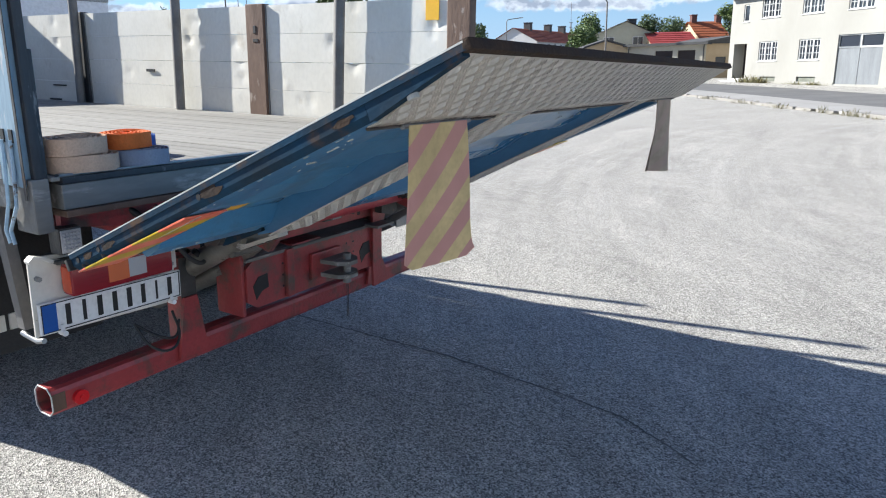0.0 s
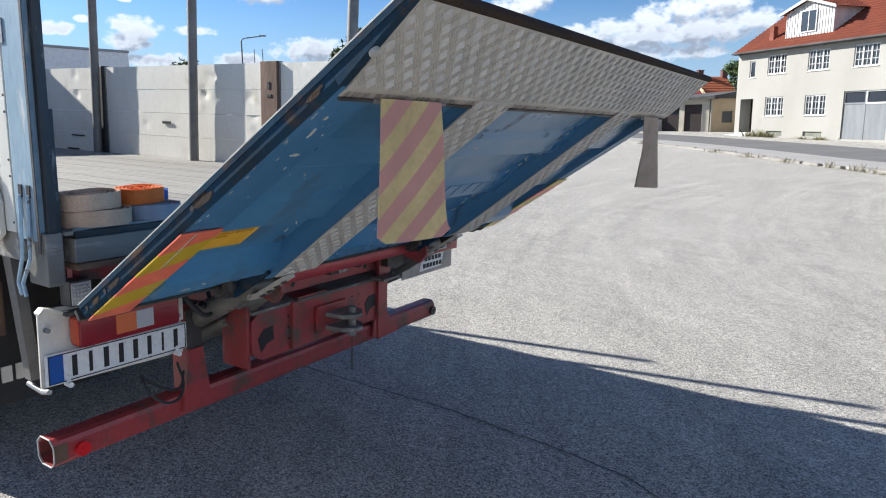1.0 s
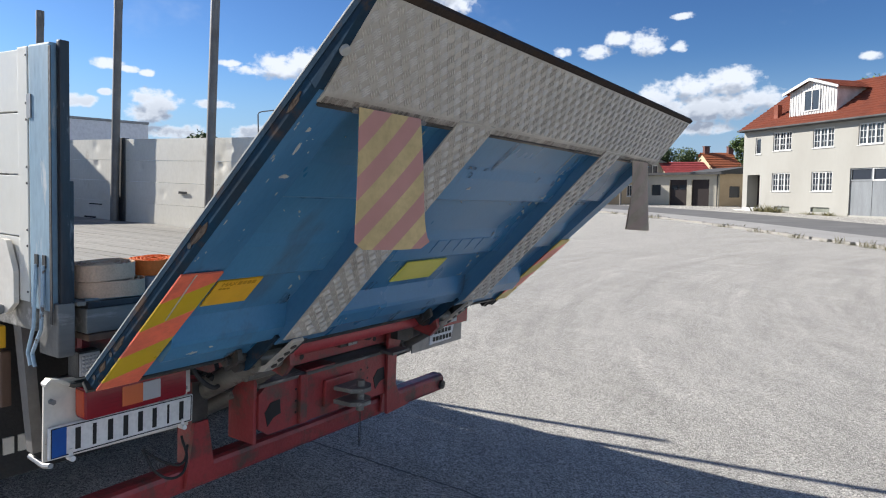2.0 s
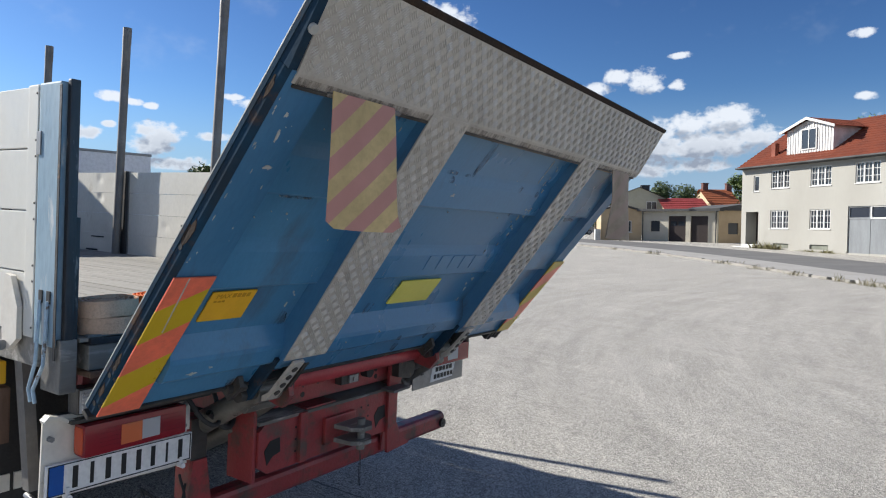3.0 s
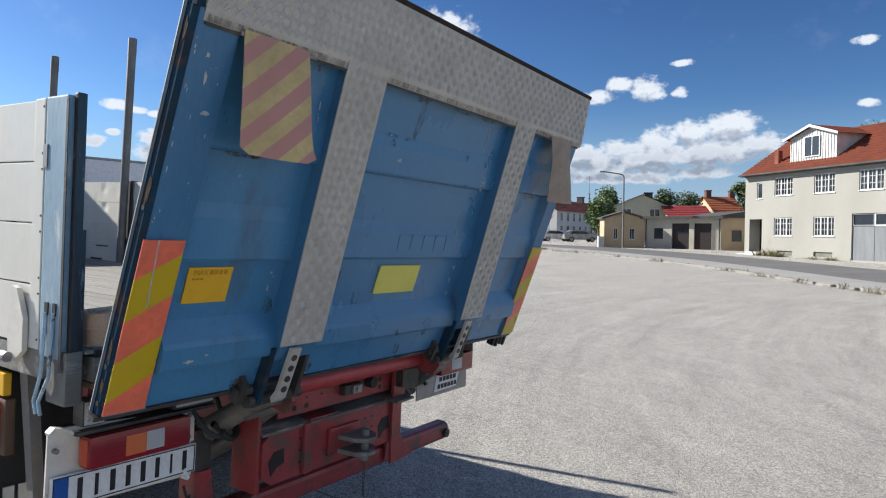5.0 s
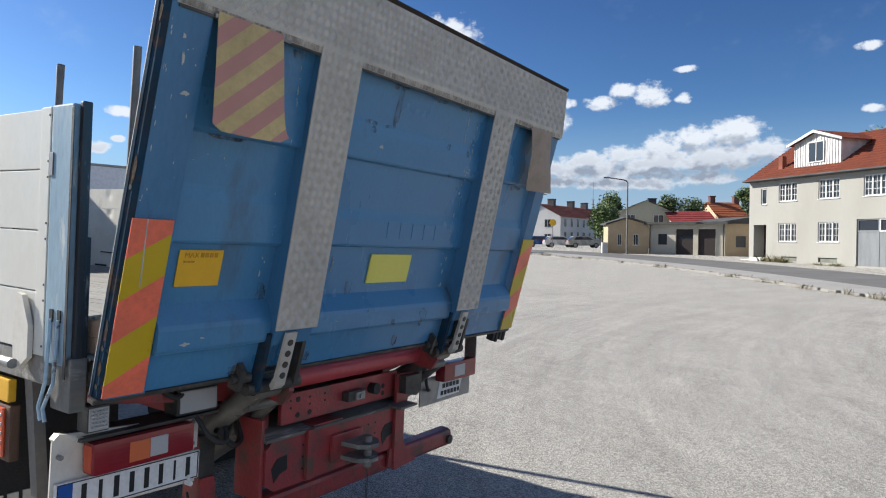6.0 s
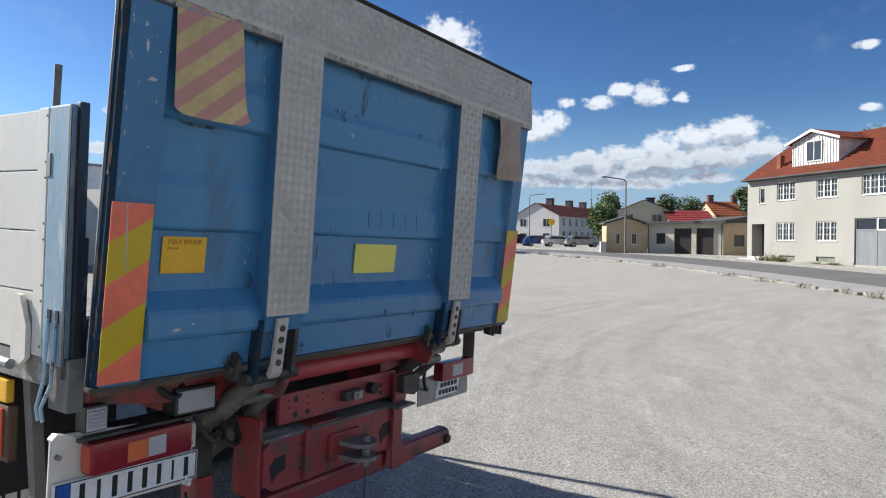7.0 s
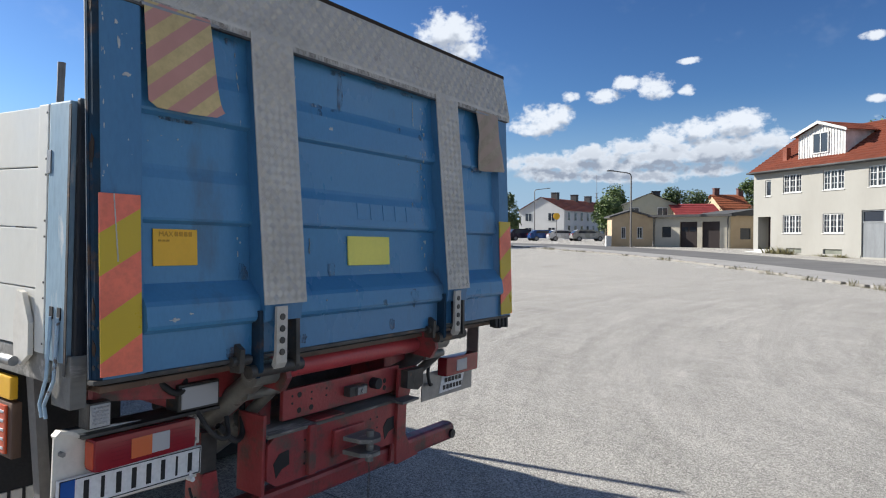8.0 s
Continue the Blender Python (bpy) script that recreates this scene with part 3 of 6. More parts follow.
# ---- the lorry ----
def make_platform(truck):
    """The tail lift's platform: x across, z up the plate, -y its outer face."""
    body = bmesh.new()
    add_box(body, -1.222, 1.235, 0.004, 0.016, 0.0, 1.4, 0.003)
    plat = part("platform", body, BLUE, truck, "blue steel tail lift platform")
    for s in (-1, 1):
        a, b = (-1.222, -1.068) if s < 0 else (1.10, 1.235)
        bm = bmesh.new()
        if s < 0:
            add_prism(bm, [(a + 0.013, 0.003), (a + 0.013, -0.034), (b - 0.012, -0.034), (b, 0.003)], 0.0, 1.16, "z")
            edge = bmesh.new()
            add_prism(edge, [(a, 0.003), (a, -0.02), (a + 0.012, -0.034), (a + 0.012, 0.003)], 0.0, 1.16, "z")
            part("channel_edge", edge, NAVY, plat, "dark bevelled edge of the channel")
        else:
            add_prism(bm, [(a, 0.003), (a + 0.02, -0.034), (b - 0.012, -0.034), (b, -0.012), (b, 0.003)], 0.0, 1.16, "z")
        part("side_channel", bm, BLUE_EDGE, plat, "blue side channel with worn paint")
    box_part("bottom_rail", plat, -1.235, 1.235, -0.03, 0.003, -0.014, -0.001, DARKSTEEL, 0.003, "worn dark bottom rail")
    # stepped pressings between the stringers
    for a, b, steps in ((-1.0835, -0.64, ((0.962, 0.811), (0.632, 0.469))), (-0.47, 0.52, ((0.948, 0.812), (0.608, 0.472))), (0.67, 1.105, ((0.985, 0.83), (0.622, 0.47)))):
        prof = [(1.15, 0.0)]
        for soft, ledge in steps:
            prof += [(soft + 0.015, 0.0), (soft, -0.003), (soft - 0.03, -0.012), (ledge + 0.008, -0.022), (ledge, -0.019), (ledge - 0.01, 0.003)]
        prof += [(0.27, 0.0), (0.215, -0.046), (0.2, -0.054), (0.14, -0.06), (0.128, -0.055), (0.115, -0.028), (0.0, -0.022)]
        body = bmesh.new()
        lo = [body.verts.new((a, y, z)) for z, y in prof]
        hi = [body.verts.new((b, y, z)) for z, y in prof]
        for k in range(len(prof) - 1):
            body.faces.new((lo[k], hi[k], hi[k + 1], lo[k + 1]))
        for ring in (lo, hi):
            body.faces.new(ring[-7:-1])
        part("pressed_panel", body, BLUE, plat, "blue pressed steel panel")

    # two raised stringers with tread plate faces, and the tread plate ramp along the tip
    for x0, x1 in ((-0.66, -0.46), (0.495, 0.69)):
        bm = bmesh.new()
        add_prism(bm, [(0.01, 1.16), (-0.035, 1.16), (-0.088, 0.2), (-0.075, 0.12), (0.01, 0.12)], x0 + 0.012, x1 - 0.012, "x")
        part("stringer", bm, BLUE_EDGE, plat, "blue stringer with worn edges")
        bm = bmesh.new()
        add_prism(bm, [(-0.036, 1.158), (-0.041, 1.158), (-0.095, 0.18), (-0.09, 0.18)], x0, x1, "x")
        strip = part("tread_strip", bm, TREAD, plat, "grey aluminium tread plate strip")
    bm = bmesh.new()
    add_prism(bm, [(0.003, 1.396), (0.0, 1.396), (-0.038, 1.16), (-0.036, 1.13), (-0.03, 1.13), (-0.03, 1.16), (0.003, 1.38)], -1.195, 1.26, "x")
    part("tip_plate", bm, TREAD, plat, "grey aluminium tread plate along the tip")
    bm = bmesh.new()
    add_prism(bm, [(0.003, 1.161), (-0.034, 1.161), (-0.006, 1.39), (0.003, 1.39)], -1.222, -1.197, "x")
    part("channel_tip", bm, NAVY, plat, "tapering dark end of the side channel")
    bm = bmesh.new()
    add_box(bm, -1.225, 1.268, -0.002, 0.02, 1.392, 1.412, 0.005)
    part("tip_edge", bm, EDGE_RUST, plat, "dark worn steel edge")

    # raised bars of the tread pattern, in groups of four with alternating direction
    verts, faces = [], []

    def bar(cx, cz, ang, surf):
        c, s = math.cos(ang), math.sin(ang)
        base = len(verts)
        for u, v, h in ((-0.0145, 0, 0), (0, -0.003, 0), (0.0145, 0, 0), (0, 0.003, 0), (-0.009, 0, 0.0022), (0.009, 0, 0.0022)):
            x, z = cx + u * c - v * s, cz + u * s + v * c
            verts.append((x, surf(z) - h - 0.0002, z))
        for f in ((0, 1, 4), (1, 5, 4), (1, 2, 5), (2, 3, 5), (3, 4, 5), (3, 0, 4)):
            faces.append(tuple(base + k for k in f))

    def field(x0, x1, z0, z1, surf):
        cell = 0.0315
        nx, nz = int((x1 - x0) / cell), int((z1 - z0) / cell)
        for i in range(nx):
            for j in range(nz):
                cx, cz = x0 + (i + 0.5) * (x1 - x0) / nx, z0 + (j + 0.5) * (z1 - z0) / nz
                ang = radians(45 if (i + j) % 2 else -45)
                for k in (-1.5, -0.5, 0.5, 1.5):
                    bar(cx - math.sin(ang) * k * 0.0068, cz + math.cos(ang) * k * 0.0068, ang, surf)
    field(-1.19, 1.255, 1.165, 1.388, lambda z: -0.038 + (z - 1.16) * 0.038 / 0.236)
    for x0, x1 in ((-0.655, -0.465), (0.5, 0.685)):
        field(x0, x1, 0.185, 1.15, lambda z: -0.095 + (z - 0.18) * 0.054 / 0.978)
    me = bpy.data.meshes.new("tread_pattern")
    me.from_pydata(verts, [], faces)
    me.materials.append(TREAD_BAR)
    ob = new("tread_pattern", me)
    ob.parent = plat
    tagged(ob, "raised bars of the tread plate", kind="stuff")

    # reflector boards and signs
    for x0, x1 in ((-1.219, -1.09), (1.108, 1.236)):
        bm = bmesh.new()
        add_box(bm, x0, x1, -0.042, -0.0365, 0.008, 0.54, 0.002)
        part("reflector_board", bm, REFLECT, plat, "red and yellow striped reflector board")
    bm = bmesh.new()
    add_box(bm, -1.028, -0.868, -0.006, -0.001, 0.325, 0.442, 0.001)
    sign = part("yellow_sign", bm, YELLOW, plat, "orange-yellow load limit sign")
    txt = bpy.data.curves.new("sign_text", "FONT")
    txt.body, txt.size, txt.extrude = "MAX", 0.024, 0.0004
    txt.materials.append(DARKYELLOW)
    ob = new("sign_text", txt)
    ob.parent = plat
    ob.matrix_local = pose(-1.01, -0.0072, 0.418, 90, 0, 0)
    for k in range(4):
        box_part("sign_print", sign, -0.952 + k * 0.017, -0.94 + k * 0.017, -0.0074, -0.0062, 0.419, 0.434, DARKYELLOW, 0.0)
    for k in range(3):
        box_part("sign_print", sign, -1.01 + k * 0.014, -1.0 + k * 0.014, -0.0074, -0.0062, 0.402, 0.408, DARKYELLOW, 0.0)
    box_part("pale_sign", plat, -0.13, 0.146, -0.007, -0.001, 0.311, 0.435, LEMON, 0.001, "blank pale yellow sign")
    bm = bmesh.new()
    for k in range(5):
        add_prism(bm, [(-0.021, 0.508), (-0.0155, 0.576), (-0.002, 0.576), (-0.002, 0.508)], -0.08 + k * 0.086, -0.012 + k * 0.086, "x")
    part("embossed_mark", bm, BLUE, plat, "embossed bars in the blue panel")
    box_part("dirty_joint", plat, -1.19, 1.23, -0.0405, -0.028, 1.121, 1.1295, DARKSTEEL, 0.001, "dirty joint under the tip plate")
    box_part("grime_edge", plat, -1.185, 1.225, -0.0392, -0.0345, 1.132, 1.15, RUST, 0.0, "brown grime along the lower edge of the tip plate")
    # rust stains that run down from the seams
    def panel_y(x, z):
        """Depth of the pressed panels at a height."""
        for soft, ledge in ((0.955, 0.811), (0.615, 0.47)):
            if ledge < z < soft:
                return 0.007 + 0.014 * (soft - z) / (soft - ledge)
        return 0.058 if 0.125 < z < 0.21 else 0.026 if z < 0.125 else 0.03 if z < 0.245 else 0.001
    for x, z, w, h in ((-0.16, 1.06, 0.035, 0.13), (-0.3, 0.957, 0.07, 0.022), (-0.29, 0.925, 0.03, 0.05), (-0.2, 0.955, 0.04, 0.016), (0.225, 0.925, 0.024, 0.06), (0.392, 0.915, 0.022, 0.05), (0.272, 0.818, 0.03, 0.018), (-0.43, 0.58, 0.03, 0.14), (-0.44, 0.615, 0.035, 0.03),
                       (-0.229, 0.302, 0.045, 0.06), (0.264, 0.172, 0.05, 0.06), (0.044, 0.15, 0.03, 0.025), (-0.17, 1.118, 0.09, 0.018), (0.1, 1.118, 0.12, 0.014), (0.3, 1.118, 0.09, 0.016), (-0.93, 0.805, 0.14, 0.02), (-0.72, 1.11, 0.06, 0.02), (-0.75, 0.03, 0.06, 0.03), (0.9, 0.815, 0.1, 0.02), (-0.68, 0.3, 0.04, 0.07), (-0.42, 0.04, 0.05, 0.03), (0.13, 0.05, 0.035, 0.05)):
        deep = panel_y(x, z)
        bm = bmesh.new()
        n = 18
        pts = []
        for k in range(n):
            a = k * 2 * math.pi / n
            r = 1.0 + 0.55 * noise.noise((x * 7 + math.cos(a) * 1.3, z * 5 + math.sin(a) * 1.3, 4.0)) + random.uniform(-0.18, 0.18)
            pts.append((x + w * 0.5 * r * math.cos(a), z + h * 0.5 * r * math.sin(a) * (1.6 if math.sin(a) < 0 else 0.7)))
        add_prism(bm, pts, -deep - 0.002, -deep + 0.003, "y")
        part("rust_stain", bm, RUST, plat, "brown rust stain")
    bm = bmesh.new()

    def chip(x, z, w, h, y):
        k = random.uniform(0, 6.28)
        pts = [(x + w * random.uniform(0.5, 1.0) * math.cos(k + a), z + h * random.uniform(0.5, 1.0) * math.sin(k + a)) for a in (0, 1.1, 2.3, 3.4, 4.4, 5.4)]
        add_prism(bm, pts, y, y + 0.008, "y")
    for x in (-0.70, -0.692, 0.43, 0.41):
        for k in range(10):
            z = random.uniform(0.28, 1.08)
            chip(x + random.gauss(0, 0.004), z, random.uniform(0.0008, 0.002), random.uniform(0.003, 0.016), -panel_y(x, z) - 0.002)
    for k in range(46):
        x, z = random.uniform(-1.06, 1.08), random.uniform(0.1, 1.1)
        if not (-0.68 < x < -0.44 or 0.47 < x < 0.71):
            chip(x, z, random.uniform(0.0008, 0.003), random.uniform(0.001, 0.005), -panel_y(x, z) - 0.002)
    for k in range(14):
        chip(random.gauss(0.405, 0.012), random.gauss(0.835, 0.012), 0.002, 0.006, -0.0215)
    for x, z0, z1 in ((0.35, 0.97, 1.09), (0.325, 0.48, 0.6), (0.392, 0.49, 0.58), (-0.32, 0.486, 0.52), (-0.35, 0.36, 0.42)):
        for k in range(5):
            z = z0 + (z1 - z0) * (k + 0.5) / 5
            chip(x + random.gauss(0, 0.001), z, 0.0012, (z1 - z0) * 0.14, -panel_y(x, z) - 0.002)
    for k in range(9):
        chip(random.uniform(-1.205, -1.1), random.uniform(0.56, 1.14), random.uniform(0.0008, 0.003), random.uniform(0.001, 0.008), -0.0352)
    for k in range(10):
        chip(-1.2 + random.gauss(0, 0.003), random.uniform(0.56, 1.14), random.uniform(0.001, 0.0025), random.uniform(0.002, 0.012), -0.0352)
    tagged(part("paint_chip", bm, SCUFF, plat, "small pale chips in the paint"), kind="stuff")
    # scuffs where the paint is gone
    for x, z, a, b in ((-0.232, 0.87, 0.014, 0.011), (-1.15, 0.99, 0.005, 0.025), (-1.158, 1.05, 0.006, 0.009), (-1.127, 0.9, 0.014, 0.007), (-0.99, 0.155, 0.02, 0.007), (-0.93, 0.17, 0.008, 0.003)):
        bm = bmesh.new()
        pts = []
        for k in range(16):
            r = random.uniform(0.4, 1.2)
            pts.append((x + a * r * math.cos(k * 0.393), z + b * r * math.sin(k * 0.393)))
        y = -0.034 if x < -1.08 else -panel_y(x, z)
        add_prism(bm, pts, y - 0.002, y + 0.002, "y")
        part("paint_scuff", bm, SCUFF, plat, "bare pale scuff in the paint")
    # long scratch in the reflector board
    bm = bmesh.new()
    for k in range(9):
        z = 0.34 + k * 0.022
        add_box(bm, -1.166 - 0.0012 * k, -1.1625 - 0.0012 * k, -0.0432, -0.0415, z, z + 0.023)
    part("board_scratch", bm, SCUFF, plat, "long pale scratch")
    bm = bmesh.new()
    for z, mt in ((0.04, BLACK), (0.15, BLACK), (1.26, SCUFF)):
        add_tube(bm, (-1.207, -0.012, z), (-1.207, -0.036 if z < 1 else -0.03, z), 0.012, seg=14)
        part("bolt_head", bm, mt, plat)
        bm = bmesh.new()
    bm.free()
    for z in (0.035, 0.15, 0.62):
        bm = bmesh.new()
        add_tube(bm, (-1.2236, -0.01, z), (-1.2215, -0.01, z), 0.008, seg=12)
        part("side_hole", bm, INK, plat, "dark bolt hole in the side of the plate")
    for z, w, h in ((0.2, 0.035, 0.012), (0.66, 0.05, 0.014), (1.1, 0.03, 0.01), (0.09, 0.03, 0.01)):
        bm = bmesh.new()
        pts = []
        for k in range(12):
            r = random.uniform(0.6, 1.1)
            pts.append((-0.012 + h * r * math.sin(k * 0.5236), z + w * r * math.cos(k * 0.5236)))
        add_prism(bm, pts, -1.2232, -1.221, "x")
        part("rust_patch", bm, EDGE_RUST, plat, "brown rust on the side of the plate")
    # dark rubber fingers under the far corner, dark seal along the near side edge
    bm = bmesh.new()
    for k in range(4):
        add_box(bm, 1.06 + k * 0.04, 1.085 + k * 0.04, -0.03, 0.01, -0.06 - 0.01 * (k % 2), -0.012, 0.004)
    part("rubber_finger", bm, BLACK, plat)
    box_part("edge_strip", plat, -1.2252, -1.2225, 0.0135, 0.0172, 0.0, 1.4, SCUFF, 0.0005, "bare worn edge of the plate")
    box_part("edge_rim", plat, -1.2248, -1.2222, 0.0005, 0.0142, 0.0, 1.4, NAVY, 0.0, "dark blue rim of the plate")
    # hinge ears under the stringers
    for x0, x1 in ((-0.66, -0.46), (0.495, 0.69)):
        cx = (x0 + x1) / 2
        for x, mt, lb in ((x0 - 0.004, NAVY, "grimy navy hinge ear"), (x1 - 0.03, DARKSTEEL, "dark hinge ear")):
            bm = bmesh.new()
            add_prism(bm, [(-0.07, 0.16), (0.0, 0.16), (0.015, -0.02), (-0.01, -0.07), (-0.045, -0.08), (-0.065, -0.05)], x, x + 0.018, "x")
            part("hinge_ear", bm, mt, plat, lb)
        bm = bmesh.new()
        add_prism(bm, [(-0.106, 0.172), (-0.094, 0.172), (-0.084, 0.0), (-0.07, -0.035), (-0.082, -0.05), (-0.096, -0.03), (-0.098, 0.01)], x0 + 0.045, x0 + 0.095, "x")
        strap = part("hinge_strap", bm, TREAD, plat, "bare grey steel strap with bolts")
        for k in range(4):
            z = 0.135 - k * 0.042
            bm = bmesh.new()
            add_tube(bm, (x0 + 0.07, -0.104 + (0.172 - z) * 0.04, z), (x0 + 0.07, -0.109 + (0.172 - z) * 0.04, z), 0.012, seg=12)
            part("strap_bolt", bm, DARKSTEEL, strap)
        bm = bmesh.new()
        add_tube(bm, (x0 - 0.03, -0.035, -0.055), (x1 + 0.02, -0.035, -0.055), 0.024)
        part("hinge_pin", bm, DARKSTEEL, plat, smooth=True)
        bm = bmesh.new()
        add_prism(bm, [(-0.06, 0.03), (-0.03, 0.05), (0.0, 0.03), (0.0, -0.05), (-0.05, -0.05)], x0 - 0.08, x0 - 0.06, "x")
        add_tube(bm, (x0 - 0.1, -0.03, -0.01), (x0 - 0.02, -0.03, -0.01), 0.018)
        part("latch_plate", bm, DARKSTEEL, plat)
    # the two warning flags hang from the tip plate's lower edge
    flags = []
    for x0, x1, twist in ((-1.072, -0.834, 0.0), (0.875, 1.105, 0.05)):
        bm = bmesh.new()
        cols, rows = 9, 14
        grid = []
        for j in range(rows + 1):
            v = j / rows
            row = []
            for i in range(cols + 1):
                u = i / cols
                pinch = 1.0 - twist * 9 * (math.sin(math.pi * min(v * 1.25, 1)) ** 2) * 0.35
                x = (u - 0.5) * (x1 - x0) * pinch + 0.012 * v * v + (0.018 * u * v ** 5 if not twist else 0.0)
                corner = 1.0 if i in (0, cols) and v > 0.9 else 0.0
                y = -0.012 * math.sin(3.2 * v) * (0.4 + u) - 0.035 * v ** 3 * (u ** 1.5) + twist * 0.5 * math.sin(6.3 * u) * v
                z = -0.325 * v + 0.016 * corner * (v - 0.9) / 0.1 - 0.006 * v * math.sin(2.5 * u)
                row.append(bm.verts.new((x, y, z)))
            grid.append(row)
        for j in range(rows):
            for i in range(cols):
                bm.faces.new((grid[j][i], grid[j][i + 1], grid[j + 1][i + 1], grid[j + 1][i]))
        g = bmesh.ops.extrude_face_region(bm, geom=list(bm.faces))
        bmesh.ops.translate(bm, vec=(0, 0.003, 0), verts=[v for v in g["geom"] if isinstance(v, bmesh.types.BMVert)])
        flag = part("warning_flag", bm, FLAG_DULL if twist else FLAG, plat, "crumpled greyed warning flag" if twist else "faded red and yellow striped warning flag", smooth=True)
        flag.location = ((x0 + x1) / 2, -0.044, 1.143)
        flags.append(flag)
        box_part("flag_rail", plat, x0 - 0.01, x1 + 0.035, -0.046, -0.034, 1.124, 1.134, STEEL, 0.002, "grey metal flag rail")
    return plat, flags


def make_lift(truck):
    """Lift arms, rams and cross tube; built round the pivot's origin."""
    moved = []
    end_y, end_z = -0.80, 0.44
    for s, x in ((-1, -0.56), (1, 0.59)):
        bm = bmesh.new()
        add_tube(bm, (x, 0.0, 0.0), (x, -0.30, 0.165), 0.058, 0.05, seg=20)
        add_tube(bm, (x, -0.30, 0.165), (x, end_y + 0.02, end_z - 0.01), 0.05, 0.04, seg=20)
        add_tube(bm, (x - 0.055, end_y + 0.02, end_z - 0.01), (x + 0.055, end_y + 0.02, end_z - 0.01), 0.045, seg=20)
        add_tube(bm, (x - 0.065, end_y + 0.02, end_z - 0.01), (x + 0.065, end_y + 0.02, end_z - 0.01), 0.022, seg=14)
        moved.append(part("lift_arm", bm, RAMGREY, truck, "greasy dark grey lift arm", True))
        bm = bmesh.new()
        add_tube(bm, (x + 0.13, -0.02, -0.03), (x + 0.13, -0.5, 0.22), 0.046, seg=20)
        add_tube(bm, (x + 0.13, -0.5, 0.22), (x + 0.12, end_y + 0.1, end_z - 0.09), 0.024, seg=16)
        add_tube(bm, (x - 0.02, end_y + 0.1, end_z - 0.09), (x + 0.15, end_y + 0.1, end_z - 0.09), 0.022)
        moved.append(part("ram", bm, RAMGREY, truck, "grey hydraulic ram", smooth=True))
    bm = bmesh.new()
    add_tube(bm, (-0.455, end_y + 0.10, end_z - 0.015), (0.5, end_y + 0.10, end_z - 0.015), 0.043, seg=28)
    moved.append(part("cross_tube", bm, TUBE_RED, truck, "red painted cross tube", smooth=True))
    for x in (-0.475, 0.505):
        bm = bmesh.new()
        add_prism(bm, [(end_y - 0.03, end_z + 0.02), (end_y + 0.06, end_z + 0.05), (end_y + 0.15, end_z - 0.0), (end_y + 0.14, end_z - 0.06), (end_y, end_z - 0.09), (end_y - 0.04, end_z - 0.04)], x - 0.012, x + 0.012, "x")
        moved.append(part("tube_bracket", bm, RED, truck))
    return moved


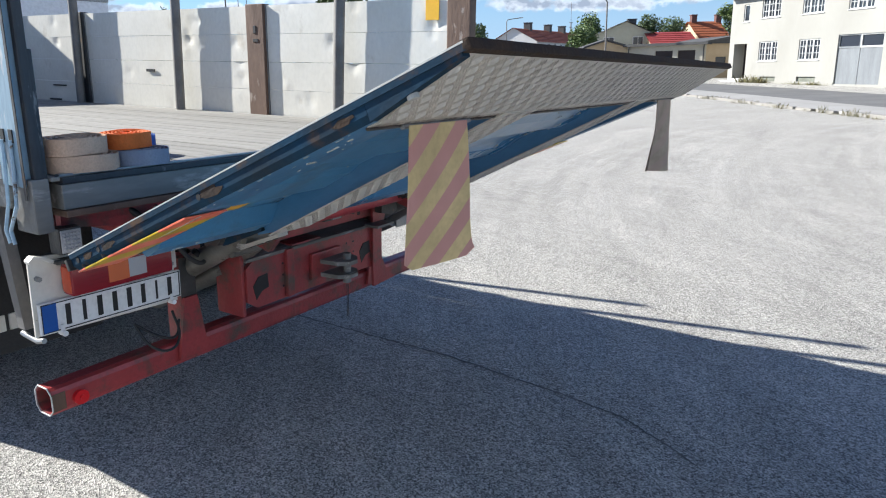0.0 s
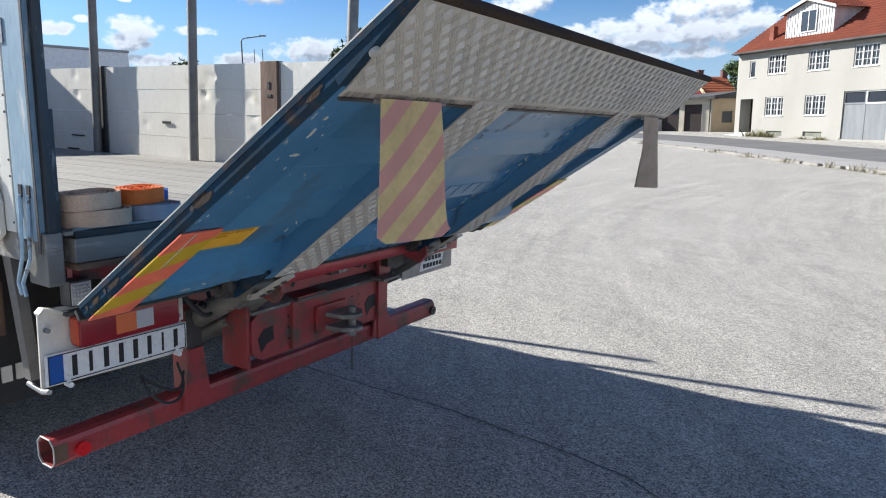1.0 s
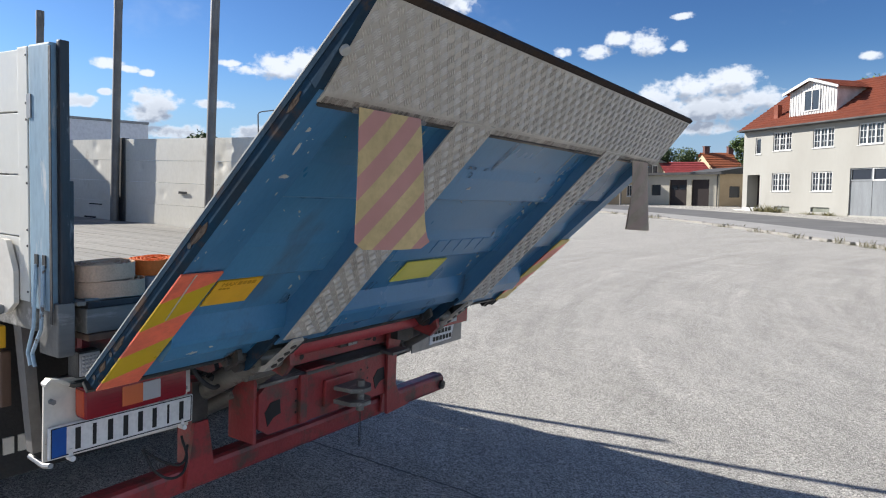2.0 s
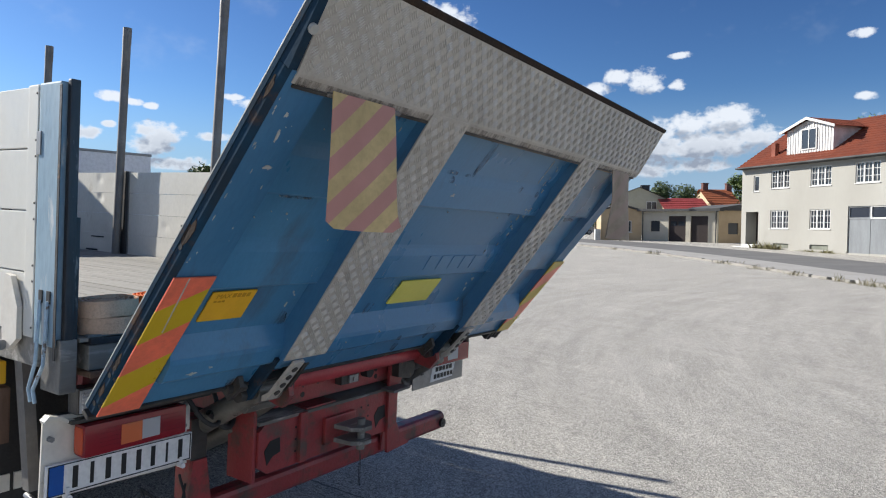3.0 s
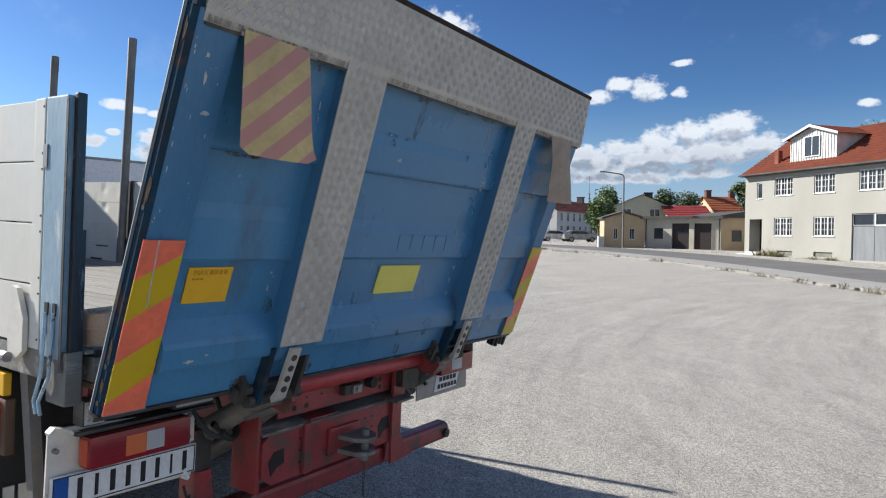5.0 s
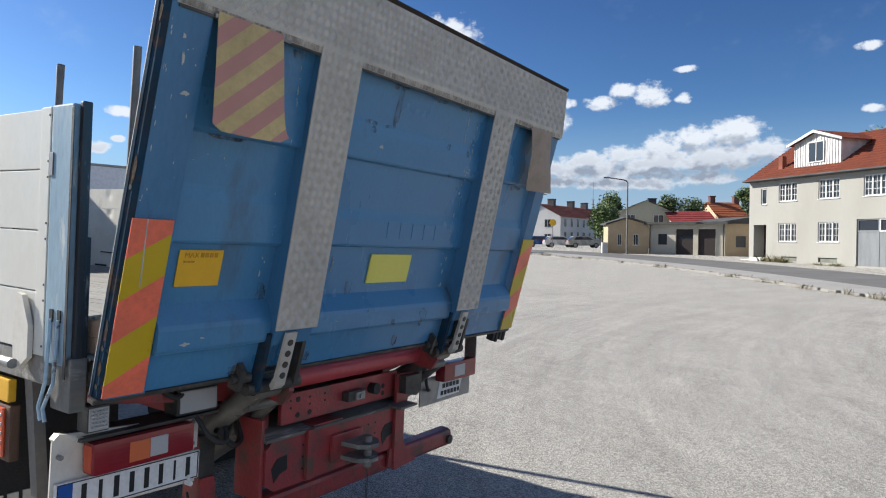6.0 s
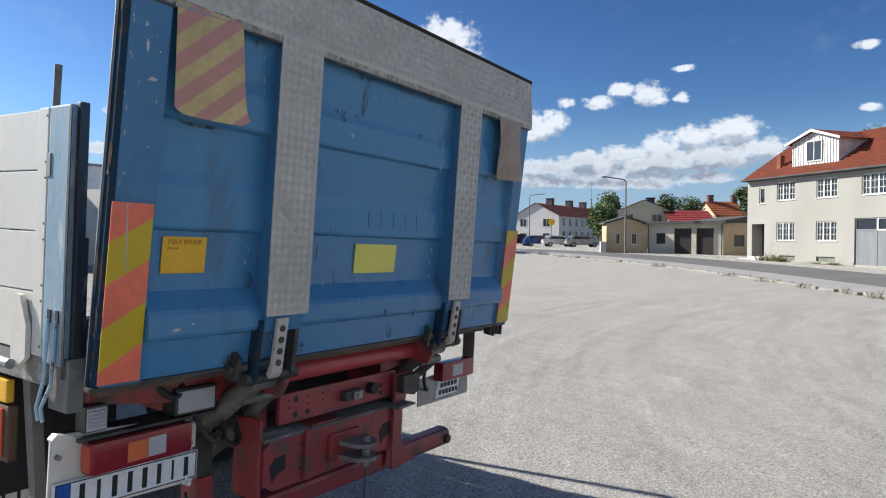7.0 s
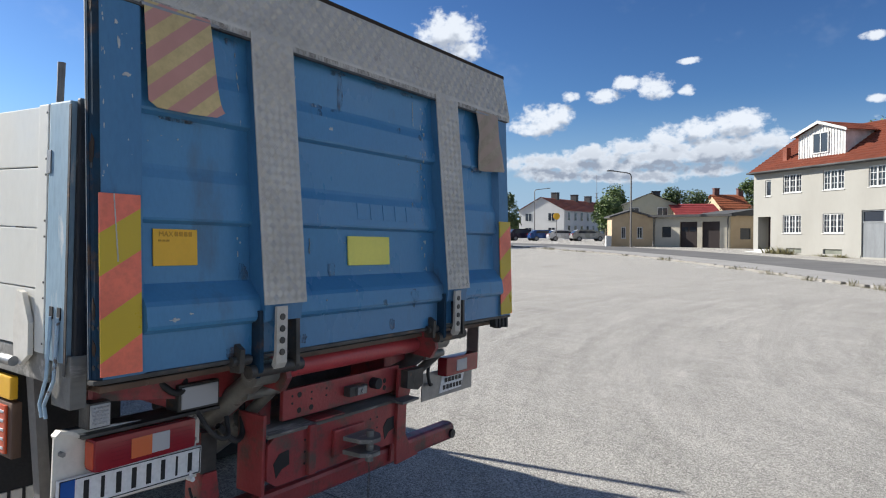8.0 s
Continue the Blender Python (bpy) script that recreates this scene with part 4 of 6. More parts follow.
def make_truck():
    truck = empty("flatbed_truck", TRUCK, "flatbed lorry with a blue tail lift and red chassis", "truck")
    D = 1.262
    # deck boards run along the lorry
    deck = box_part("deck", truck, -1.2, 1.2, 0.02, 6.0, D - 0.06, D - 0.022, DARKSTEEL, 0, "dark deck underframe")
    bm = bmesh.new()
    add_box(bm, -0.0455, 0.0455, -0.142, 5.95, -0.012, 0.0, 0.002)
    plank = mesh_of("plank", bm, WOOD)
    for k in range(25):
        ob = new("plank", plank)
        ob.parent = deck
        ob.location = (-1.14 + k * 0.095, random.uniform(-0.003, 0.0), D + random.uniform(-0.0015, 0.0015))
    # rear sill of the deck
    box_part("rear_sill", truck, -1.16, 1.2, -0.148, 0.035, D - 0.1, D - 0.024, SILL, 0.004, "scuffed grey steel rear sill")
    box_part("sill_lip", truck, -1.16, 1.2, -0.157, -0.09, D - 0.022, D - 0.002, SCUFFED_RUBBER, 0.004, "dark worn lip of the sill")
    box_part("sill_flange", truck, -1.16, 1.2, -0.158, -0.06, D - 0.122, D - 0.102, BROWN, 0.004, "rusty lower flange of the sill")
    box_part("deck_edge", truck, -1.16, 1.2, -0.142, -0.118, D - 0.001, D + 0.0055, STEEL, 0.001, "bare metal strip along the deck edge")
    for x in (-0.9, -0.3, 0.3, 0.9):
        bm = bmesh.new()
        add_tube(bm, (x, -0.13, D + 0.005), (x, -0.13, D + 0.0075), 0.006, seg=10)
        part("rivet", bm, STEEL, truck)
    box_part("rear_bearer", truck, -1.12, 1.12, 0.06, 0.12, D - 0.2, D - 0.08, RED, 0.004)
    # right-hand boards, seen from inside: dented panels between pillars
    pillars = ((3.56, BLACKPILLAR, 0.15), (1.49, BROWN, 0.165), (5.7, BROWN, 0.15), (-0.11, BROWN, 0.15))
    for yc, mt, w in pillars:
        box_part("stake_pillar", truck, 1.17, 1.235, yc - w / 2, yc + w / 2, D - 0.1, 1.99, mt, 0.006, "rusty brown steel pillar" if mt is BROWN else "dark steel pillar")
        if mt is BROWN and 1 < yc < 2:
            bm = bmesh.new()
            add_box(bm, 1.166, 1.171, yc - 0.012, yc + 0.012, 1.80, 1.85, 0.001)
            add_box(bm, 1.166, 1.171, yc - 0.028, yc + 0.02, 1.745, 1.765, 0.001)
            part("pillar_slot", bm, INK, truck, "dark lock slots in the pillar")
    for y0, y1 in ((-0.03, 1.40), (1.58, 3.48), (3.64, 5.6)):
        rows_ = 4
        for r in range(rows_):
            z0, z1 = D - 0.012 + r * 0.183, D - 0.012 + (r + 1) * 0.183 - 0.002
            bm = bmesh.new()
            nx, nz = 72, 9
            grid = []
            dents = [(random.uniform(y0, y1), random.uniform(z0, z1), random.uniform(0.018, 0.05), random.uniform(0.003, 0.014) * random.choice((1, 1, -0.4))) for _ in range(5)]
            for i in range(nx + 1):
                row = []
                for j in range(nz + 1):
                    y, z = y0 + (y1 - y0) * i / nx, z0 + (z1 - z0) * j / nz
                    x = 1.198 + 0.002 * noise.noise((y * 2, z * 6, r + 0.5))
                    for dy, dz, rr, dd in dents:
                        x += dd * math.exp(-((y - dy) ** 2 + (z - dz) ** 2) / (rr * rr))
                    row.append(bm.verts.new((x, y, z)))
                grid.append(row)
            for i in range(nx):
                for j in range(nz):
                    bm.faces.new((grid[i][j], grid[i][j + 1], grid[i + 1][j + 1], grid[i + 1][j]))
            g = bmesh.ops.extrude_face_region(bm, geom=list(bm.faces))
            bmesh.ops.translate(bm, vec=(0.025, 0, 0), verts=[v for v in g["geom"] if isinstance(v, bmesh.types.BMVert)])
            part("side_board", bm, PANEL, truck, "dented pale grey side board with stains", smooth=True)
        box_part("board_frame", truck, 1.19, 1.235, y0 - 0.028, y0 - 0.002, D, 1.985, STEEL, 0.003)
        box_part("board_frame", truck, 1.19, 1.235, y1 + 0.002, y1 + 0.028, D, 1.985, STEEL, 0.003)
    bm = bmesh.new()
    add_box(bm, 1.186, 1.19, 0.03, 0.12, 1.86, 1.985)
    part("yellow_label", bm, YELLOW, truck, "worn yellow label")
    for a, b, c, d in ((2.62, 2.72, 1.53, 1.55), (3.95, 4.13, 1.265, 1.28), (3.85, 4.05, 1.39, 1.4)):
        box_part("board_slot", truck, 1.185, 1.192, a, b, c, d, INK, 0.0, "dark slot in the board")
    # tubular stakes that stand inside the right-hand boards
    for y, h in ((0.74, 2.9), (2.27, 3.29), (3.55, 3.22), (4.86, 3.2)):
        bm = bmesh.new()
        add_tube(bm, (1.13, y, D), (1.13, y - 0.07, h), 0.034, seg=18)
        add_tube(bm, (1.13, y - 0.066, h - 0.14), (1.13, y - 0.07, h + 0.002), 0.036, seg=18)
        part("stake", bm, STAKE, truck, "grey tubular steel stake", smooth=True)
    # headboard towards the cab
    box_part("headboard", truck, -1.22, 1.22, 5.98, 6.04, D - 0.06, 2.62, PANEL, 0.005, "grey headboard")
    # cab and bumper are unseen, added for the shadow they cast
    box_part("cab", truck, -1.2, 1.2, 6.3, 8.0, 0.6, 3.05, WHITE, 0.12, "unseen white cab added for its shadow")
    box_part("cab_bumper", truck, -1.2, 1.2, 7.9, 8.1, 0.3, 0.75, BLACK, 0.05)
    # unseen boxes added to stop sunlight from passing beneath the lorry
    for x in (-1.0, 0.6):
        box_part("fuel_tank", truck, x, x + 0.4, 2.6, 4.6, 0.42, 1.0, STEEL, 0.08, "unseen grey tank shape that blocks light under the lorry")
        box_part("side_guard", truck, x, x + 0.4, 4.7, 5.9, 0.35, 1.0, BLACK, 0.05)
    # unseen front wheels, added to block light under the cab
    for x in (-1.05, 1.05):
        bm = bmesh.new()
        add_tube(bm, (x - 0.14, 7.0, 0.47), (x + 0.14, 7.0, 0.47), 0.47, seg=36)
        part("front_wheel", bm, BLACK, truck, smooth=True)
    # left-hand boards, seen from outside
    for r in range(4):
        z0 = 1.256 + r * 0.188
        bm = bmesh.new()
        add_box(bm, -1.24, -1.212, 0.075, 5.9, z0 + 0.0025, z0 + 0.1865, 0.003)
        part("side_board", bm, WHITE, truck, "off-white aluminium side board")
    box_part("board_end", truck, -1.246, -1.21, 0.012, 0.072, 1.25, 2.01, WHITE, 0.004, "off-white board end profile")
    for r in range(4):
        z = 1.35 + r * 0.188
        for dz in (-0.07, 0.07):
            bm = bmesh.new()
            add_tube(bm, (-1.248, 0.02, z + dz), (-1.244, 0.02, z + dz), 0.0035, seg=8)
            part("rivet", bm, DARKSTEEL, truck)
    # corner post: faded blue, black rubber seal on its rear edge
    bm = bmesh.new()
    add_box(bm, -1.246, -1.2, -0.115, 0.006, 1.235, 2.012, 0.006)
    part("corner_post", bm, POST_BLUE, truck, "faded blue scratched corner post")
    bm = bmesh.new()
    add_box(bm, -1.229, -1.2, -0.137, -0.117, 1.14, 2.02, 0.006)
    add_box(bm, -1.199, -1.186, -0.13, -0.05, 1.14, 1.62, 0.004)
    part("rubber_seal", bm, SCUFFED_RUBBER, truck, "black rubber seal on the post")
    box_part("seal_edge", truck, -1.249, -1.2465, -0.125, -0.112, 1.2, 2.0, DARKSTEEL, 0.001)
    box_part("post_latch", truck, -1.2495, -1.246, -0.012, 0.012, 1.80, 1.87, STEEL, 0.001)
    bm = bmesh.new()
    add_box(bm, -1.24, -1.19, -0.14, -0.03, 1.10, 1.26, 0.006)
    part("post_foot", bm, SILL, truck, "dark worn foot of the corner post")
    # locking levers on the post
    for y in (-0.025, -0.07):
        bm = bmesh.new()
        add_path(bm, [(-1.25, y - 0.01, 1.37), (-1.252, y - 0.01, 1.30), (-1.256, y - 0.005, 1.18), (-1.256, y * 0.6 + 0.02, 1.10), (-1.254, y * 0.6 + 0.01, 1.06)], 0.0055)
        lever = part("locking_lever", bm, LEVER, truck, "light blue locking lever", smooth=True)
        box_part("lever_slot", lever, -1.2495, -1.2462, y - 0.02, y, 1.362, 1.4, INK, 0.001, "dark slot above the lever")
    # board hinge: tapering cream strap and its roller
    bm = bmesh.new()
    add_prism(bm, [(0.155, 1.435), (0.12, 1.43), (0.075, 1.34), (0.075, 1.24), (0.13, 1.2), (0.165, 1.22), (0.175, 1.33)], -1.262, -1.246, "x")
    part("board_hinge", bm, BRACKET, truck, "cream steel hinge strap")
    bm = bmesh.new()
    add_tube(bm, (-1.275, 0.135, 1.215), (-1.275, 0.22, 1.215), 0.016)
    part("hinge_roller", bm, STEEL, truck, smooth=True)
    # side rail of the body and what hangs below it
    box_part("side_rail", truck, -1.236, -1.17, 0.0, 5.9, 1.16, 1.252, SILL, 0.006, "grey steel side rail")
    bm = bmesh.new()
    add_prism(bm, [(0.17, 1.16), (0.22, 1.16), (0.14, 0.74), (0.1, 0.74)], -1.2, -1.165, "x")
    part("mudguard_stay", bm, STAKE, truck, "grey steel stay")
    bm = bmesh.new()
    add_path(bm, [(-1.19, 0.14, 0.72), (-1.19, 0.05, 0.71), (-1.19, 0.01, 0.72)], 0.009)
    part("stay_rod", bm, STEEL, truck, smooth=True)
    for x0, x1 in ((-1.2, -0.68), (0.68, 1.2)):
        bm = bmesh.new()
        add_box(bm, x0, x1, 1.3, 2.5, 0.98, 1.0, 0.006)
        add_box(bm, x0, x1, 1.28, 1.3, 0.74, 1.0, 0.004)
        add_box(bm, x0, x1, 2.5, 2.52, 0.74, 1.0, 0.004)
        add_box(bm, x0, x0 + 0.01, 1.3, 2.5, 0.74, 0.98, 0.003)
        part("mudguard", bm, BLACK, truck, "black plastic mudguard")
    box_part("rear_beam", truck, -0.36, 0.37, 0.2, 0.24, 0.84, 1.19, DARKSTEEL, 0.004, "dark rear cross beam")
    box_part("mudflap", truck, -1.22, -0.75, 0.42, 0.435, 0.55, 1.14, BLACK, 0.004, "black rubber mudflap with pale print")
    bm = bmesh.new()
    for k in range(3):
        add_box(bm, -1.2 + k * 0.05, -1.165 + k * 0.05, 0.412, 0.42, 0.64, 0.70)
    part("mudflap_print", bm, BRACKET, truck, "pale print bars")
    # side marker lamp, orange
    bm = bmesh.new()
    add_box(bm, -1.235, -1.21, 0.245, 0.36, 1.065, 1.14, 0.006)
    part("side_reflector", bm, YELLOW, truck, "yellow side reflector")
    bracket = box_part("side_lamp", truck, -1.232, -1.2, 0.235, 0.345, 0.87, 1.055, BROWN, 0.006, "brown rusty lamp bracket")
    box_part("side_lens", bracket, -1.242, -1.232, 0.262, 0.335, 0.885, 1.045, LENS_SIDE, 0.004, "orange-red side lens")
    for k in range(5):
        box_part("lens_rib", bracket, -1.2445, -1.242, 0.27, 0.327, 0.9 + k * 0.03, 0.908 + k * 0.03, LENS_CLEAR, 0.001)
    # rear wheels, dark behind the mudflap
    for x in (-0.89, 0.89):
        bm = bmesh.new()
        for r, a, b in ((0.47, x - 0.26, x + 0.26), (0.27, x - 0.27, x + 0.27)):
            add_tube(bm, (a, 1.9, 0.475), (b, 1.9, 0.475), r, seg=40)
        part("rear_wheel", bm, BLACK, truck, "black rear wheel", smooth=True)
    # chassis rails and crossmembers
    for x in (-0.42, 0.37):
        box_part("chassis_rail", truck, x, x + 0.06, -0.02, 5.9, 0.82, 1.06, RED, 0.006, "red chassis rail")
    for y in (0.6, 1.6, 2.8, 4.0, 5.4):
        box_part("bearer", truck, -1.15, 1.15, y, y + 0.07, 1.06, 1.196, RED, 0.004, "red cross bearer")
    for s in (-1, 1):
        bm = bmesh.new()
        add_prism(bm, [(s * 0.42, 1.13), (s * 1.1, 1.13), (s * 1.1, 1.08), (s * 0.42, 0.98)], -0.01, 0.02, "y")
        part("outrigger", bm, RED, truck, "red outrigger plate")
    bm = bmesh.new()
    add_box(bm, -0.36, 0.40, -0.09, -0.07, 0.875, 1.0, 0.004)
    cross = part("crossmember", bm, RED, truck, "red drilled crossmember")
    for x in (-0.31, -0.27, -0.2, -0.15, -0.11, 0.24, 0.29):
        for z in (0.905, 0.94, 0.97):
            if random.random() < 0.5:
                bm = bmesh.new()
                add_tube(bm, (x, -0.0915, z), (x, -0.089, z), 0.005 if random.random() < 0.85 else 0.012, seg=12)
                part("bolt_hole", bm, INK, cross)
    bm = bmesh.new()
    add_box(bm, 0.0, 0.12, -0.13, -0.09, 0.915, 0.96, 0.006)
    part("plate_lamp", bm, DARKSTEEL, cross, "small dark number plate lamp")
    bm = bmesh.new()
    add_box(bm, 0.04, 0.10, -0.142, -0.13, 0.92, 0.955, 0.003)
    add_tube(bm, (0.07, -0.148, 0.937), (0.07, -0.14, 0.937), 0.01)
    part("lamp_face", bm, STEEL, cross)
    bm = bmesh.new()
    add_tube(bm, (0.2, -0.13, 0.945), (0.2, -0.09, 0.945), 0.026, seg=20)
    part("socket", bm, BLACK, cross, "black trailer socket", smooth=True)
    # drawbar plate with cut-outs, hitch jaw and chain
    bm = bmesh.new()
    add_prism(bm, [(-0.45, 0.66), (-0.45, 0.8), (-0.4, 0.84), (0.36, 0.84), (0.41, 0.8), (0.41, 0.66), (0.36, 0.625), (-0.4, 0.625)], -0.11, -0.09, "y")
    hitch_plate = part("drawbar_plate", bm, RED, truck, "red drawbar plate")
    for sx in (-0.385, 0.30):
        bm = bmesh.new()
        add_prism(bm, [(sx - 0.035, 0.72), (sx - 0.005, 0.755), (sx + 0.045, 0.76), (sx + 0.05, 0.7), (sx + 0.01, 0.69), (sx - 0.02, 0.66)], -0.1125, -0.11, "y")
        part("cut_out", bm, INK, hitch_plate, "dark cut-out in the plate")
    for x in (-0.25, -0.2, 0.17, 0.22):
        for z in (0.68, 0.73, 0.78):
            bm = bmesh.new()
            add_tube(bm, (x, -0.1115, z), (x, -0.109, z), 0.005, seg=12)
            part("bolt_hole", bm, INK, hitch_plate)
    bm = bmesh.new()
    add_prism(bm, [(-0.118, 0.841), (0.12, 0.872), (0.12, 0.86), (-0.112, 0.826)], -0.452, 0.40, "x")
    part("drawbar_top", bm, SILL, truck, "dusty dark top of the drawbar box")
    bm = bmesh.new()
    add_prism(bm, [(-0.2, 0.845), (-0.02, 0.845), (-0.02, 0.852), (-0.2, 0.852)], -0.119, -0.04, "y")
    part("drawbar_lug", bm, RED, truck)
    bm = bmesh.new()
    add_prism(bm, [(0.355, 0.6), (0.355, 0.99), (0.5, 0.99), (0.5, 0.93), (0.455, 0.88), (0.425, 0.8), (0.425, 0.66), (0.47, 0.58), (0.54, 0.53), (0.36, 0.52)], -0.128, -0.113, "y")
    part("corner_plate", bm, RED, truck, "red curved corner plate")
    bm = bmesh.new()
    add_prism(bm, [(0.37, 0.9), (0.37, 0.985), (0.5, 0.985), (0.5, 0.9), (0.46, 0.88)], -0.17, -0.128, "y")
    part("bump_block", bm, DARKSTEEL, truck, "dark steel block")
    bm = bmesh.new()
    add_prism(bm, [(0.3, 0.838), (0.43, 0.842), (0.43, 0.852), (0.3, 0.85)], -0.2, -0.12, "y")
    part("step_plate", bm, SILL, truck)
    box_part("drawbar_rib", hitch_plate, -0.24, -0.2, -0.13, -0.11, 0.63, 0.84, RED, 0.004)
    for x in (-0.46, 0.41):
        bm = bmesh.new()
        add_box(bm, x - 0.008, x + 0.008, -0.1, 0.05, 0.6, 0.92, 0.003)
        part("side_plate", bm, RED, truck, "red upright side plate")
    bm = bmesh.new()
    add_box(bm, -0.09, 0.11, -0.13, -0.11, 0.665, 0.785, 0.008)
    hitch = part("tow_hitch", bm, RED, truck, "greasy red tow hitch with dark jaws")
    bm = bmesh.new()
    for z in (0.745, 0.685):
        add_prism(bm, [(-0.07, -0.16), (0.09, -0.16), (0.075, -0.25), (0.03, -0.29), (-0.02, -0.29), (-0.06, -0.25)], z, z + 0.018, "z")
    part("jaw", bm, SILL, hitch)
    bm = bmesh.new()
    add_tube(bm, (0.01, -0.245, 0.655), (0.01, -0.245, 0.79), 0.018)
    part("pin", bm, SILL, hitch, smooth=True)
    bm = bmesh.new()
    for k in range(9):
        z = 0.645 - k * 0.017
        for s in (-1, 1):
            add_tube(bm, (0.012 + (s * 0.004 if k % 2 else 0), -0.245 + (0 if k % 2 else s * 0.004), z), (0.012 + (s * 0.004 if k % 2 else 0), -0.245 + (0 if k % 2 else s * 0.004), z - 0.02), 0.0016, seg=6)
    part("chain", bm, DARKSTEEL, hitch)
    # underrun bar: hollow square beam with open ends
    bm = bmesh.new()
    y0, y1, z0, z1, th = 0.065, 0.165, 0.42, 0.52, 0.006
    rings = []
    for x in (-1.165, 1.165):
        for o in (0.0, th):
            c = 0.022
            ya, yb, za, zb = y0 + o, y1 - o, z0 + o, z1 - o
            prof = ((ya, za + c), (ya + c * 0.3, za + c * 0.3), (ya + c, za), (yb - c, za), (yb, za + c), (yb, zb - c), (yb - c, zb), (ya + c, zb), (ya + c * 0.3, zb - c * 0.3), (ya, zb - c))
            rings.append([bm.verts.new((x, y, z)) for y, z in prof])
    for a, b in ((0, 2), (1, 3), (0, 1), (2, 3)):
        for k in range(10):
            bm.faces.new((rings[a][k], rings[a][(k + 1) % 10], rings[b][(k + 1) % 10], rings[b][k]))
    bar_rim = []
    for x in (-1.1665, 1.1665):
        rim = bmesh.new()
        c = 0.022
        pts = [(y0, z0 + c), (y0 + c, z0), (y1 - c, z0), (y1, z0 + c), (y1, z1 - c), (y1 - c, z1), (y0 + c, z1), (y0, z1 - c)]
        add_path(rim, [(x, a, b) for a, b in pts + pts[:1]], 0.0028, 6)
        bar_rim.append(rim)
    bar = part("underrun_bar", bm, RED, truck, "rusty red hollow underrun bar")
    for rim in bar_rim:
        part("bar_rim", rim, SCUFF, bar, "bare worn rim of the open end")
    box_part("bar_end", bar, -1.168, -1.12, y0 - 0.002, y0 - 0.0005, z0 + 0.018, z1 - 0.018, BROWN, 0.001, "rusty worn metal at the end")
    bm = bmesh.new()
    for x in (-1.072, 1.14):
        add_tube(bm, (x, y0 - 0.016, 0.462), (x, y0, 0.462), 0.026, seg=24)
        add_tube(bm, (x, y0 - 0.02, 0.462), (x, y0 - 0.014, 0.462), 0.009, seg=12)
        part("end_reflector", bm, CAP_RED if x < 0 else DARKSTEEL, bar, "round red reflector" if x < 0 else "", True)
        bm = bmesh.new()
    bm.free()
    for x in (-0.6, 0.60):
        bm = bmesh.new()
        add_prism(bm, [(x - 0.07, 0.45), (x + 0.07, 0.45), (x + 0.03, 0.7), (x - 0.03, 0.7)], 0.045, 0.06, "y")
        add_box(bm, x - 0.035, x + 0.035, 0.06, 0.15, 0.52, 0.86, 0.003)
        part("bar_bracket", bm, RED, truck, "red tapered bar bracket")
        bm = bmesh.new()
        add_box(bm, x - 0.035, x + 0.035, 0.055, 0.06, 0.7, 0.86)
        part("bar_hanger", bm, DARKSTEEL, truck)
    # light clusters: bracket, lamp, number plate
    for s in (-1, 1):
        c = -0.94 * 1.0 if s < 0 else 0.99
        bm = bmesh.new()
        add_prism(bm, [(c - 0.275, 0.74), (c - 0.27, 1.0), (c + 0.24, 0.965), (c + 0.25, 0.72)], 0.006, 0.014, "y")
        if s < 0:
            part("light_bracket", bm, BRACKET, truck, "cream painted light bracket")
        else:
            bm.free()
        x0, x1 = (-1.115, -0.745) if s < 0 else (0.88, 1.215)
        bm = bmesh.new()
        add_box(bm, x0, x1, -0.06, 0.006, 0.86, 0.965, 0.014)
        lamp = part("tail_light", bm, LENS_RED, truck, "dark red tail light", True)
        w = x1 - x0
        a, b, c2 = (0.33, 0.53, 0.71) if s < 0 else (0.30, 0.3, 0.62)
        if s < 0:
            bm = bmesh.new()
            add_box(bm, x0 + a * w, x0 + b * w, -0.063, -0.055, 0.878, 0.945, 0.003)
            part("indicator_lens", bm, LENS_ORANGE, lamp, "faded orange lens")
            bm = bmesh.new()
            add_box(bm, x0 - 0.004, x0 + 0.045, -0.05, 0.0, 0.868, 0.957, 0.012)
            part("side_lens", bm, LENS_SIDE, lamp, "orange-red side lens")
        bm = bmesh.new()
        add_box(bm, x0 + b * w, x0 + c2 * w, -0.063, -0.055, 0.88, 0.945, 0.003)
        part("reverse_lens", bm, LENS_CLEAR, lamp, "pale reversing lens")
        bm = bmesh.new()
        for k in range(5):
            zz = 0.886 + k * 0.014
            add_box(bm, x0 + 0.05, x1 - 0.02, -0.0612, -0.06, zz, zz + 0.002)
        part("lens_rib", bm, LENS_RED, lamp)
    box_part("light_shelf", truck, -1.14, -0.62, -0.03, 0.1, 0.968, 0.98, DARKSTEEL, 0.003, "dark steel shelf over the light", None)
    bm = bmesh.new()
    add_prism(bm, [(-1.215, 0.992), (-1.2, 1.006), (-1.165, 0.998), (-1.14, 0.982), (-1.12, 0.98), (-1.12, 0.972), (-1.145, 0.972), (-1.17, 0.988), (-1.2, 0.996), (-1.213, 0.984)], -0.012, 0.016, "y")
    part("bracket_flange", bm, BRACKET, truck, "curled cream flange of the bracket")
    box_part("bracket_tab", truck, -0.742, -0.69, -0.004, 0.004, 0.85, 0.968, BRACKET, 0.002, "cream tab beside the light")
    for x, z in ((-1.19, 0.93), (-0.715, 0.95), (-0.715, 0.87)):
        bm = bmesh.new()
        add_tube(bm, (x, -0.012, z), (x, 0.008, z), 0.009, seg=6)
        part("bracket_bolt", bm, STEEL, truck)
    bm = bmesh.new()
